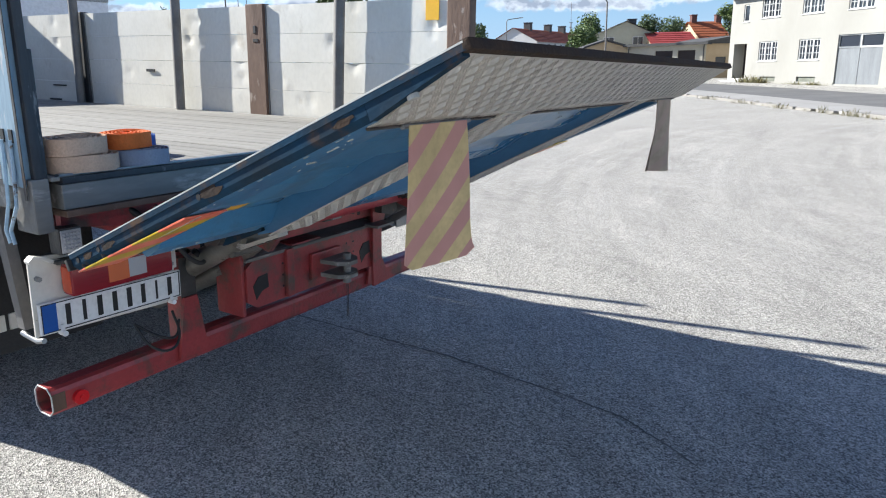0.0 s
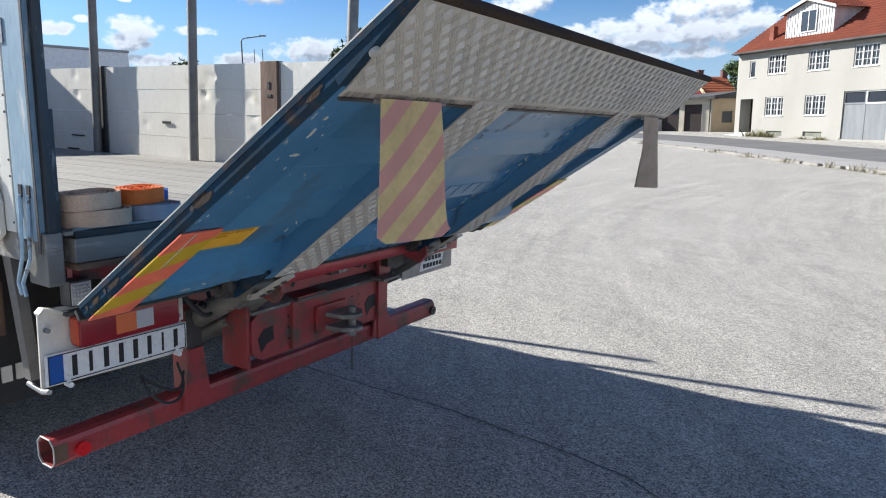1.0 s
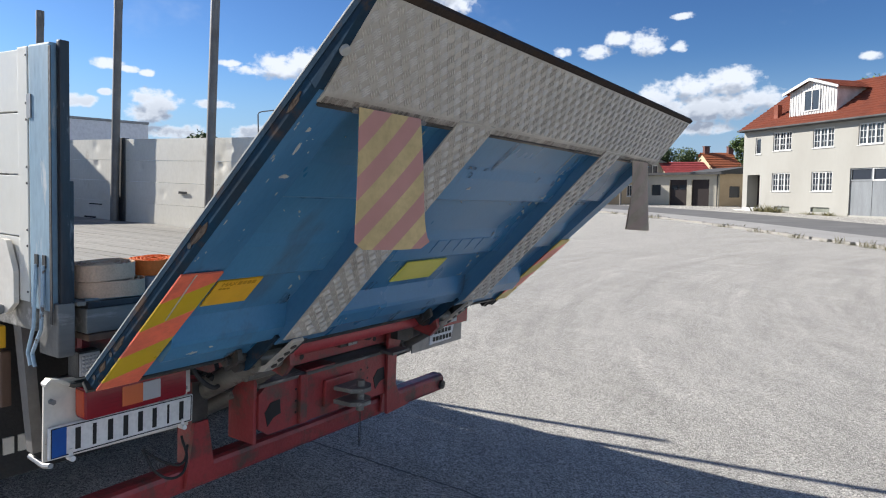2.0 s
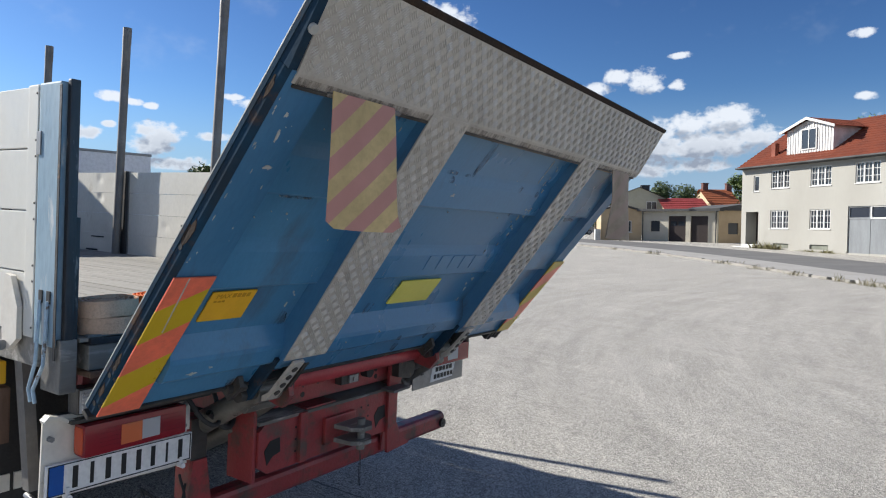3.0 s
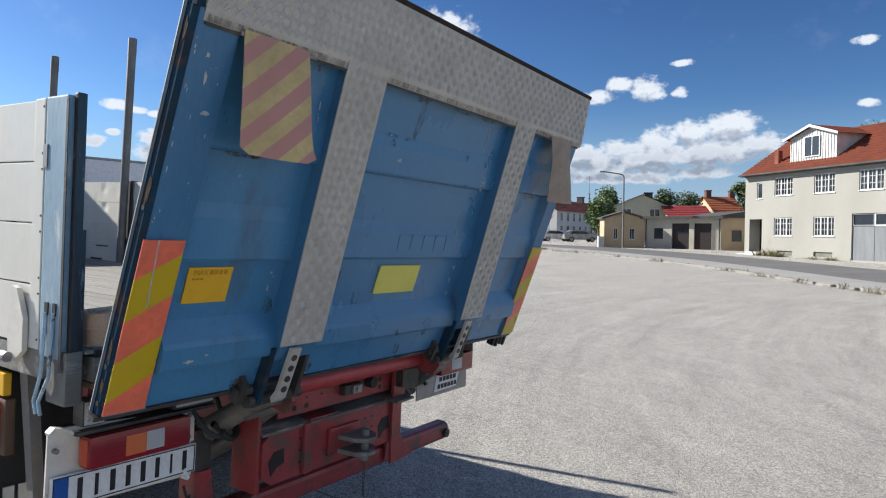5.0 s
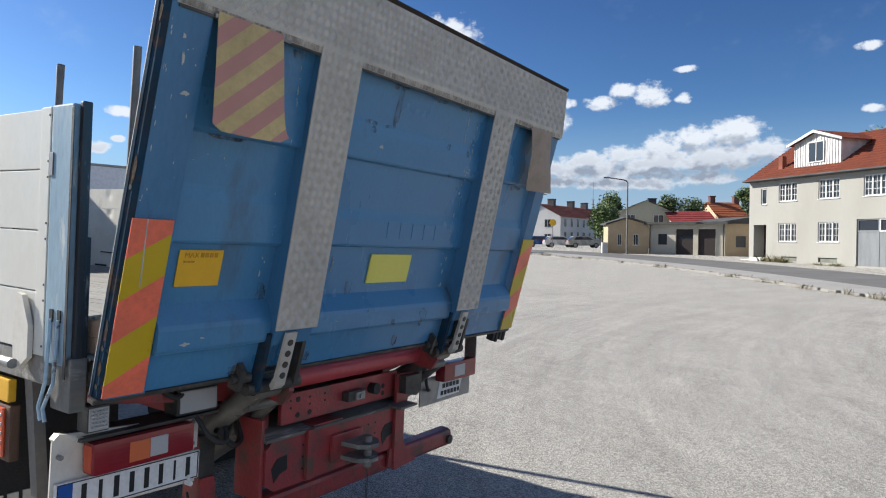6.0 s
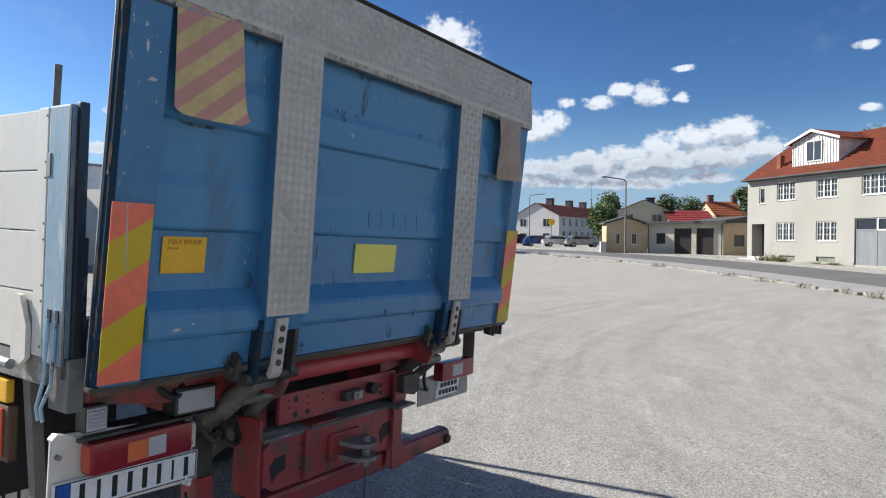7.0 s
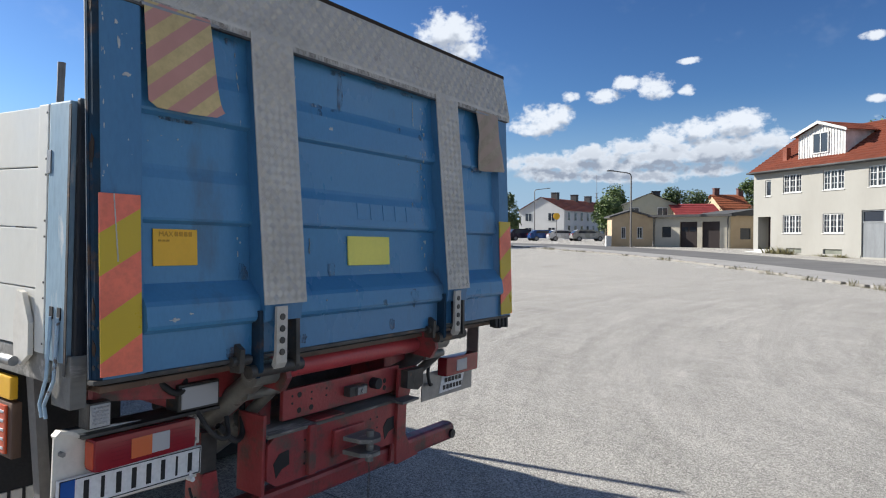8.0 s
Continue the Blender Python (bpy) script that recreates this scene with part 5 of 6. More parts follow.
    add_box(bm, -1.205, -0.685, -0.012, 0.002, 0.742, 0.845, 0.004, Matrix.Translation((-0.945, 0, 0.795)) @ pose(0, 0, 0, 0, 1.0, 0) @ Matrix.Translation((0.945, 0, -0.795)))
    plate = part("number_plate", bm, PLATE_WHITE, truck, "white number plate with blue strip")
    turn = Matrix.Translation((-0.945, 0, 0.795)) @ pose(0, 0, 0, 0, 1.0, 0) @ Matrix.Translation((0.945, 0, -0.795))
    bm = bmesh.new()
    add_box(bm, -1.198, -1.152, -0.0135, -0.0115, 0.747, 0.84, 0.0, turn)
    part("blue_strip", bm, PLATE_BLUE, plate, "blue strip")
    bm = bmesh.new()
    for a in ((-1.2, -0.69, 0.838, 0.8415), (-1.2, -0.69, 0.7455, 0.749), (-0.6935, -0.69, 0.7455, 0.8415), (-1.2, -1.1965, 0.7455, 0.8415)):
        add_box(bm, a[0], a[1], -0.0135, -0.0115, a[2], a[3], 0.0, turn)
    part("plate_border", bm, INK, plate)
    for k, w in enumerate((0.017, 0.012, 0.018, 0.017, 0.018, 0.016, 0.008, 0.017)):
        cx = -1.115 + k * 0.0545
        bm = bmesh.new()
        add_box(bm, cx - w / 2, cx + w / 2, -0.0137, -0.0117, 0.758, 0.828, 0.0, turn)
        part("bar", bm, INK, plate)
    for x, z in ((-1.14, 0.738), (-0.73, 0.728)):
        bm = bmesh.new()
        add_tube(bm, (x, -0.03, z), (x, 0.0, z), 0.009, seg=12)
        add_box(bm, x - 0.006, x + 0.006, -0.018, -0.01, z, z + 0.03, 0.002)
        part("plate_clip", bm, PLATE_WHITE, plate, "white plate clip")
    # right-hand mudflap plate behind its lamp
    bm = bmesh.new()
    add_box(bm, 0.735, 1.25, 0.002, 0.008, 0.735, 0.89, 0.002)
    add_box(bm, 1.255, 1.262, -0.03, 0.05, 0.85, 1.16, 0.002)
    flap = part("rear_panel", bm, STEEL, truck, "grey metal panel with dark print")
    bm = bmesh.new()
    add_prism(bm, [(0.90, 0.755), (1.13, 0.76), (1.16, 0.85), (0.92, 0.85)], -0.001, 0.002, "y")
    part("print_ground", bm, PLATE_WHITE, flap)
    bm = bmesh.new()
    for k in range(5):
        add_box(bm, 0.95 + k * 0.036, 0.977 + k * 0.036, -0.003, -0.0008, 0.81, 0.835)
    for k in range(6):
        add_box(bm, 0.935 + k * 0.034, 0.96 + k * 0.034, -0.003, -0.0008, 0.77, 0.795)
    part("print_bars", bm, INK, flap, "dark print bars")
    # work lamps
    bm = bmesh.new()
    add_box(bm, -1.135, -1.06, -0.05, 0.01, 1.0, 1.085, 0.008)
    wl = part("work_lamp", bm, DARKSTEEL, truck, "small square work lamp")
    bm = bmesh.new()
    add_box(bm, -1.13, -1.065, -0.054, -0.049, 1.006, 1.079, 0.003)
    for i in range(5):
        for j in range(5):
            bmesh.ops.create_icosphere(bm, subdivisions=1, radius=0.0052, matrix=Matrix.Translation((-1.12 + i * 0.0112, -0.055, 1.018 + j * 0.0122)))
    part("lamp_lens", bm, LENS_CLEAR, wl, "clear lens with diodes")
    bm = bmesh.new()
    add_box(bm, -0.80, -0.625, -0.03, 0.05, 0.985, 1.085, 0.01)
    wl = part("work_lamp", bm, DARKSTEEL, truck, "dark rectangular work lamp")
    bm = bmesh.new()
    add_box(bm, -0.79, -0.635, -0.036, -0.029, 0.995, 1.075, 0.004)
    part("lamp_lens", bm, LENS_CLEAR, wl, "clear ribbed lens")
    # hoses and cables
    for pts, r in (([(-0.72, -0.02, 0.98), (-0.66, -0.06, 0.88), (-0.6, -0.05, 0.86), (-0.57, -0.01, 0.9), (-0.56, 0.05, 1.0)], 0.009),
                   ([(-0.86, 0.0, 1.1), (-0.8, -0.03, 1.06), (-0.74, 0.02, 1.12)], 0.012),
                   ([(-0.85, 0.05, 0.66), (-0.83, -0.02, 0.58), (-0.76, -0.03, 0.55), (-0.7, 0.0, 0.58), (-0.68, 0.06, 0.66)], 0.005),
                   ([(-0.85, 0.05, 0.66), (-0.78, 0.0, 0.60), (-0.72, 0.0, 0.58), (-0.66, 0.05, 0.62)], 0.005),
                   ([(-0.62, -0.02, 0.9), (-0.5, 0.0, 0.82), (-0.45, 0.05, 0.92), (-0.42, 0.1, 1.05)], 0.012),
                   ([(0.8, 0.0, 0.95), (0.74, -0.03, 0.9), (0.76, -0.03, 0.84), (0.82, 0.0, 0.82)], 0.009)):
        c = bpy.data.curves.new("hose", "CURVE")
        c.dimensions, c.bevel_depth, c.bevel_resolution = "3D", r, 3
        sp = c.splines.new("BEZIER")
        sp.bezier_points.add(len(pts) - 1)
        for bp, q in zip(sp.bezier_points, pts):
            bp.co, bp.handle_left_type, bp.handle_right_type = q, "AUTO", "AUTO"
        c.materials.append(BLACK)
        ob = new("hose", c)
        ob.parent = truck
    plat, flags = make_platform(truck)
    lift = make_lift(truck)
    return truck, plat, flags, lift


def make_straps():
    """Four rolled lashing straps on the deck."""
    def roll(name, x, y, z, ro, mt, label, squash=0.72, turn=0.0, h=0.05):
        bm = bmesh.new()
        turns, seg = 6, 40
        prev = None
        for k in range(turns * seg + 1):
            a = k / seg * 2 * math.pi
            r = ro - (ro - 0.02) * k / (turns * seg)
            w = 0.0 + 0.0015 * math.sin(a * 3.1 + k * 0.01)
            ring = [bm.verts.new((r * math.cos(a), r * squash * math.sin(a), zz + w)) for zz in (0.0, h)]
            ring += [bm.verts.new(((r - 0.004) * math.cos(a), (r - 0.004) * squash * math.sin(a), zz + w)) for zz in (h, 0.0)]
            if prev:
                for j in range(4):
                    bm.faces.new((prev[j], ring[j], ring[(j + 1) % 4], prev[(j + 1) % 4]))
            prev = ring
        ob = part(name, bm, mt, None, label, True)
        ob.matrix_world = TRUCK @ pose(x, y, z, 0, 0, turn)
        return tagged(ob, category="strap", group="rolled lashing straps")
    roll("lashing_strap", -1.045, -0.08, 1.265, 0.125, STRAP_TAN, "tan webbing strap rolled up on the deck")
    roll("lashing_strap", -1.055, -0.065, 1.317, 0.12, STRAP_TAN, "tan webbing strap rolled up on another strap", 0.72, 20)
    roll("lashing_strap", -0.845, -0.09, 1.265, 0.1, STRAP_GREY, "grey webbing strap rolled up on the deck", 0.8)
    roll("lashing_strap", -0.86, -0.035, 1.317, 0.1, STRAP_ORANGE, "orange webbing strap rolled up on another strap", 0.8, 30)
    roll("lashing_strap", -0.72, 0.13, 1.265, 0.085, STRAP_BLUE, "blue webbing strap lying behind the others", 0.7, 0, 0.07)


def make_crack():
    pts = [(0.86, 1.2), (0.84, 0.6), (0.84, 0.1), (0.84, -0.31), (0.79, -0.7), (0.755, -1.03), (0.69, -1.35), (0.58, -1.55), (0.45, -1.75)]
    bm = bmesh.new()
    prev = None
    for p, q in zip(pts, pts[1:]):
        for k in range(24):
            t = k / 24
            x, y = p[0] + (q[0] - p[0]) * t, p[1] + (q[1] - p[1]) * t
            x += 0.012 * noise.noise((y * 9, 0, 2)) + 0.006 * noise.noise((y * 40, 1, 2))
            w = 0.006 + 0.004 * noise.noise((y * 17, 5, 2))
            c = TRUCK @ Vector((x, y, 0))
            cur = (bm.verts.new((c.x - w, c.y, ground_z(c.x - w, c.y) + 0.0035)), bm.verts.new((c.x + w, c.y, ground_z(c.x + w, c.y) + 0.0035)))
            if prev:
                bm.faces.new((prev[0], prev[1], cur[1], cur[0]))
            prev = cur
    tagged(part("ground_crack", bm, CRACK), "thin dark crack in the asphalt", kind="structure")


# ---- buildings and street things ----
def window(parent, x0, x1, z0, z1, y, cols=2, rows=1, casements=1, name="window"):
    """A window in a wall whose outer face is at y (outside is -y): reveal, frame, bars, pane."""
    bm = bmesh.new()
    add_box(bm, x0, x1, y + 0.10, y + 0.12, z0, z1)
    win = part(name, bm, PANE, parent, "dark glazed window with white frame")
    bm = bmesh.new()
    f = 0.07
    for a in ((x0, x1, z0, z0 + f), (x0, x1, z1 - f, z1), (x0, x0 + f, z0 + f, z1 - f), (x1 - f, x1, z0 + f, z1 - f)):
        add_box(bm, a[0], a[1], y + 0.05, y + 0.099, a[2], a[3])
    w = (x1 - x0) / casements
    for c in range(1, casements):
        add_box(bm, x0 + c * w - 0.05, x0 + c * w + 0.05, y + 0.05, y + 0.099, z0 + f, z1 - f)
    for c in range(casements):
        for k in range(1, cols):
            xx = x0 + c * w + k * w / cols
            add_box(bm, xx - 0.016, xx + 0.016, y + 0.07, y + 0.099, z0 + f, z1 - f)
    for k in range(1, rows):
        zz = z0 + k * (z1 - z0) / rows
        add_box(bm, x0 + f, x1 - f, y + 0.072, y + 0.099, zz - 0.016, zz + 0.016)
    part("frame", bm, FRAME_WHITE, win, "white frame with glazing bars")
    bm = bmesh.new()
    add_box(bm, x0 - 0.04, x1 + 0.04, y - 0.05, y + 0.06, z0 - 0.045, z0 - 0.002)
    part("sill", bm, FRAME_WHITE, win)
    return win


def wall_with_holes(parent, x0, x1, z0, z1, y, thick, holes, mt, name="wall"):
    """A wall slab from blocks round its openings."""
    bm = bmesh.new()
    xs = sorted({x0, x1, *[h[0] for h in holes], *[h[1] for h in holes]})
    zs = sorted({z0, z1, *[h[2] for h in holes], *[h[3] for h in holes]})
    for a, b in zip(xs, xs[1:]):
        run = None
        for c, d in zip(zs, zs[1:]):
            mid = ((a + b) / 2, (c + d) / 2)
            inside = any(h[0] < mid[0] < h[1] and h[2] < mid[1] < h[3] for h in holes)
            if not inside:
                run = (run[0], d) if run else (c, d)
            if inside or d == zs[-1]:
                if run:
                    add_box(bm, a, b, y, y + thick, *run)
                run = None
    bmesh.ops.remove_doubles(bm, verts=bm.verts, dist=0.0005)
    return part(name, bm, mt, parent, "", False)


def tile_roof(parent, a, b, c, d, mt, step=0.34, name="roof", courses=True):
    """A roof slope over the quad a-b (eaves), c-d (ridge, c over b): overlapping courses with a wavy roll."""
    a, b, c, d = map(Vector, (a, b, c, d))
    up = ((d - a).length + (c - b).length) / 2
    n = max(int(up / step), 1)
    nor = (b - a).cross(d - a).normalized()
    if nor.z < 0:
        nor = -nor
    verts, faces = [], []
    seg = max(int((b - a).length / 0.11), 2) if courses else 1
    for k in range(n):
        for t, lift in ((k / n, 0.01), (k / n, 0.06), ((k + 1) / n, 0.01)):
            p, q = a.lerp(d, t), b.lerp(c, t)
            for i in range(seg + 1):
                wave = 0.022 * (1 if i % 2 else -1) if courses else 0
                verts.append(p.lerp(q, i / seg) + nor * (lift + wave))
    for r in range(3 * n - 1):
        for i in range(seg):
            o = r * (seg + 1) + i
            faces.append((o, o + 1, o + seg + 2, o + seg + 1))
    me = bpy.data.meshes.new(name)
    me.from_pydata(verts, [], faces)
    me.materials.append(mt)
    ob = new(name, me)
    ob.parent = parent
    return tagged(ob, "rows of clay roof tiles" if courses else "")


def white_house():
    g = 0.32
    m = FAR @ pose(22.04, 48, g, 0, 0, -73.4)
    h = empty("white_house", m, "two-storey cream rendered house with red tiled roof", "house")
    H, W, Dp, R = 5.62, 19.0, 8.6, 8.6
    wins = [(2.7, 4.25, 4.08, 5.3), (5.95, 7.5, 4.08, 5.3), (9.15, 10.75, 4.08, 5.3), (12.6, 14.2, 4.08, 5.3), (2.7, 4.25, 1.4, 2.62), (5.95, 7.5, 1.4, 2.62)]
    small = (1.1, 1.62, 3.95, 5.05)
    door = (0.45, 1.62, 0.3, 2.55)
    gates = [(8.72, 11.6, 0.0, 2.75), (12.2, 15.0, 0.0, 2.75)]
    vents = [(3.0, 4.3, 0.12, 0.42), (6.0, 7.4, 0.12, 0.42)]
    wall_with_holes(h, 0, W, -0.6, H, 0, 0.3, wins + [small, door] + gates + vents, RENDER_WHITE)
    for q in ((0, 0.3, 0.3, Dp), (W - 0.3, W, 0.3, Dp), (0.3, W - 0.3, Dp - 0.3, Dp)):
        box_part("wall", h, *q, -0.6, H, RENDER_WHITE)
    for x in (0, W - 0.3):
        bm = bmesh.new()
        add_prism(bm, [(0.0, H), (Dp, H), (Dp / 2, R - 0.1)], x, x + 0.3, "x")
        part("gable", bm, RENDER_WHITE, h)
    box_part("plinth", h, 1.66, 8.68, -0.03, -0.002, -0.5, 0.1, RENDER_WHITE)
    for w in wins:
        window(h, *w, 0.0, cols=2, rows=3, casements=3)
    window(h, *small, 0.0, cols=1, rows=1)
    # recessed doorway
    bm = bmesh.new()
    add_box(bm, 0.45, 1.62, 0.9, 0.96, 0.3, 2.55)
    d = part("door", bm, DOOR_DARK, h, "dark door in a recessed porch")
    bm = bmesh.new()
    add_box(bm, 0.3, 0.45, 0.3, 0.96, 0.3, 2.55)
    add_box(bm, 1.62, 1.7, 0.3, 0.96, 0.3, 2.55)
    part("porch_wall", bm, RENDER_WHITE, h)
    bm = bmesh.new()
    add_box(bm, -0.9, 1.6, -0.75, 0.9, -0.5, 0.0, 0.02)
    add_box(bm, -0.4, 1.6, -0.4, 0.9, 0.0, 0.15, 0.02)
    add_box(bm, 0.2, 1.6, -0.1, 0.9, 0.15, 0.3, 0.02)
    part("steps", bm, FRAME_WHITE, h, "white painted steps")
    for x0, x1, z0, z1 in gates:
        g2 = empty_part("garage_door", h)
        for k in range(2):
            w = (x1 - x0) / 2
            a = x0 + k * w
            box_part("door_leaf", g2, a + 0.015, a + w - 0.015, 0.08, 0.14, -0.4, 1.98, DOOR_GREY, 0.006, "grey boarded door leaf")
            box_part("door_pane", g2, a + 0.08, a + w - 0.08, 0.12, 0.13, 2.1, 2.7, PANE)
            bm = bmesh.new()
            for q in ((a, a + 0.07, 2.0, 2.75), (a + w - 0.07, a + w, 2.0, 2.75), (a + 0.07, a + w - 0.07, 2.68, 2.75), (a + 0.07, a + w - 0.07, 2.0, 2.09)):
                add_box(bm, q[0], q[1], 0.06, 0.13, q[2], q[3])
            part("light_frame", bm, DOOR_GREY if k == 0 else FRAME_WHITE, g2)
    for x0, x1, z0, z1 in vents:
        box_part("cellar_vent", h, x0, x1, 0.1, 0.12, z0, z1, VENT, 0, "grey-green cellar hatch")
    # roof, verge, gutter
    tile_roof(h, (-0.08, -0.45, H + 0.0), (W + 0.35, -0.45, H + 0.0), (W + 0.35, Dp / 2, R), (-0.08, Dp / 2, R), TILE)
    tile_roof(h, (W + 0.35, Dp + 0.45, H), (-0.08, Dp + 0.45, H), (-0.08, Dp / 2, R), (W + 0.35, Dp / 2, R), TILE, courses=False)
    bm = bmesh.new()
    add_tube(bm, (-0.12, -0.5, H - 0.02), (W + 0.4, -0.5, H - 0.02), 0.06, seg=10)
    part("gutter", bm, ROOF_DARK, h, "dark gutter", True)
    bm = bmesh.new()
    add_box(bm, -0.05, W + 0.3, -0.42, 0.0, H - 0.1, H - 0.02)
    part("soffit", bm, ROOF_DARK, h)
    # dormer of white boards
    x0, x1, yf, zb, ze, zp = 3.42, 7.05, 0.55, 6.0, 7.8, 8.42
    xm = (x0 + x1) / 2
    dm = empty_part("dormer", h)
    bm = bmesh.new()
    add_prism(bm, [(x0, zb), (x1, zb), (x1, ze), (xm, zp), (x0, ze)], yf, yf + 0.1, "y")
    add_box(bm, x0, x0 + 0.1, yf + 0.1, 3.9, zb, ze)
    add_box(bm, x1 - 0.1, x1, yf + 0.1, 3.9, zb, ze)
    part("dormer_wall", bm, FRAME_WHITE, dm, "white boarded dormer")
    k = x0 + 0.06
    while k < x1:
        bm = bmesh.new()
        top = ze + (zp - ze) * (1 - abs(k - xm) / (xm - x0)) - 0.03
        add_box(bm, k - 0.025, k + 0.025, yf - 0.03, yf - 0.002, zb + 0.02, top)
        part("batten", bm, FRAME_WHITE, dm)
        k += 0.21
    bm = bmesh.new()
    add_box(bm, xm - 0.55, xm + 0.55, yf - 0.045, yf - 0.034, 6.55, 7.75)
    part("dormer_pane", bm, PANE, dm)
    bm = bmesh.new()
    for q in ((xm - 0.62, xm - 0.55, 6.48, 7.82), (xm + 0.55, xm + 0.62, 6.48, 7.82), (xm - 0.55, xm + 0.55, 7.75, 7.82), (xm - 0.55, xm + 0.55, 6.48, 6.55), (xm - 0.03, xm + 0.03, 6.55, 7.75)):
        add_box(bm, q[0], q[1], yf - 0.07, yf - 0.032, q[2], q[3])
    part("dormer_frame", bm, FRAME_WHITE, dm)
    tile_roof(dm, (x0 - 0.35, yf - 0.3, ze - 0.08), (x0 - 0.35, 4.2, ze - 0.08), (xm, 4.2, zp + 0.08), (xm, yf - 0.3, zp + 0.08), TILE, name="dormer_roof")
    tile_roof(dm, (x1 + 0.35, 4.2, ze - 0.08), (x1 + 0.35, yf - 0.3, ze - 0.08), (xm, yf - 0.3, zp + 0.08), (xm, 4.2, zp + 0.08), TILE, name="dormer_roof")
    bm = bmesh.new()
    for s in (-1, 1):
        e = xm + s * (xm - x0 + 0.35)
        add_prism(bm, [(e, ze - 0.16), (e, ze - 0.0), (xm, zp + 0.12), (xm, zp - 0.06)], yf - 0.34, yf - 0.28, "y")
    part("bargeboard", bm, FRAME_WHITE, dm, "white bargeboards")
    bm = bmesh.new()
    add_box(bm, 2.0, 2.35, 0.6, 0.95, 6.1, 7.2, 0.01)
    part("roof_vent", bm, TILE, h, "red roof vent")
    bm = bmesh.new()
    for k in range(46):
        x = random.uniform(1.7, 8.4) if k > 12 else random.uniform(1.7, 3.6)
        tuft(bm, x, random.uniform(-0.5, -0.1), -0.35, 0.4, random.uniform(0.3, 0.85) * (1.2 if k < 13 else 0.7), 60)
    ob = part("wall_plants", bm, DRYGRASS)
    ob.matrix_world = m
    tagged(ob, "dry tall weeds along the house wall", "weeds", kind="stuff")


def empty_part(name, parent):
    ob = new(name)
    ob.parent = parent
    ob.empty_display_size = 0.2
    return ob


def low_garage():
    g = 0.55
    h = empty("garage_building", FAR @ pose(18.05, 58, g, 0, 0, 0), "low tan garage building with dark doors", "garage")
    bm = bmesh.new()
    # left wing: gable end towards the street
    h_e, h_r = 2.55, 3.05
    wall_with_holes(h, -3.55, -0.05, -0.8, h_e, 0, 0.25, [(-2.75, -2.35, 0.75, 1.75), (-1.4, -0.9, 0.75, 1.75)], RENDER_TAN)
    window(h, -2.75, -2.35, 0.75, 1.75, 0)
    window(h, -1.4, -0.9, 0.75, 1.75, 0)
    add_prism(bm, [(-3.55, h_e), (-0.05, h_e), (-1.9, h_r)], 0, 0.25, "y")
    add_box(bm, -3.55, -3.3, 0.25, 1.6, -0.8, h_e)
    part("gable", bm, RENDER_TAN, h)
    bm = bmesh.new()
    add_prism(bm, [(-3.8, h_e - 0.05), (-1.9, h_r + 0.02), (0.2, h_e - 0.05), (0.2, h_e + 0.08), (-1.9, h_r + 0.16), (-3.8, h_e + 0.08)], -0.2, 1.8, "y")
    part("roof", bm, ROOF_DARK, h, "dark felt roof")
    # right wing with the dark doors, turned towards the yard
    wing = empty_part("wing", h)
    wing.matrix_local = pose(0, 0, 0, 0, 0, -40.5)
    wall_with_holes(wing, 0.0, 6.3, -0.8, 2.55, 0, 0.25, [(0.75, 1.55, 0.85, 1.75), (2.3, 3.75, -0.8, 2.15), (4.15, 5.55, -0.8, 2.15)], RENDER_CREAM)
    for x0, x1 in ((2.3, 3.75), (4.15, 5.55)):
        box_part("garage_door", wing, x0, x1, 0.15, 0.2, -0.8, 2.15, DOOR_DARK, 0, "dark brown garage door")
    for x in (2.45, 3.1):
        box_part("pane", wing, x, x + 0.5, 0.13, 0.149, 1.35, 1.7, PANE)
    box_part("pane", wing, 0.75, 1.55, 0.12, 0.14, 0.85, 1.75, PANE)
    part_bm = bmesh.new()
    add_box(part_bm, -0.3, 6.6, -0.45, 6.5, 2.55, 2.75)
    part("wing_roof", part_bm, ROOF_DARK, wing, "flat dark roof")
    for x in (0.08, 6.2):
        part_bm = bmesh.new()
        add_tube(part_bm, (x, -0.08, -0.5), (x, -0.08, 2.3), 0.05, seg=8)
        add_tube(part_bm, (x, -0.08, 2.3), (x + 0.15, -0.4, 2.55), 0.05, seg=8)
        part("downpipe", part_bm, ROOF_DARK, wing)
    # far wing
    end = empty_part("end_wing", h)
    end.matrix_local = pose(4.85, -3.9, 0, 0, 0, 8)
    wall_with_holes(end, 0, 5.0, -0.8, 2.6, 0, 0.25, [(0.95, 1.85, 0.7, 1.6)], RENDER_TAN)
    part_bm = bmesh.new()
    add_box(part_bm, 0.95, 1.85, 0.1, 0.12, 0.7, 1.6)
    part("pane", part_bm, PANE, end)
    part_bm = bmesh.new()
    add_prism(part_bm, [(-0.3, 2.6), (5.2, 2.6), (5.2, 2.7), (2.5, 3.2), (-0.3, 2.75)], -0.2, 6, "y")
    part("end_roof", part_bm, ROOF_DARK, end)
    # small white cupboard at the corner
    bm = bmesh.new()
    add_box(bm, -4.1, -3.65, -0.3, 0.15, -0.7, 1.0, 0.02)
    part("meter_cupboard", bm, FRAME_WHITE, h, "white meter cupboard")


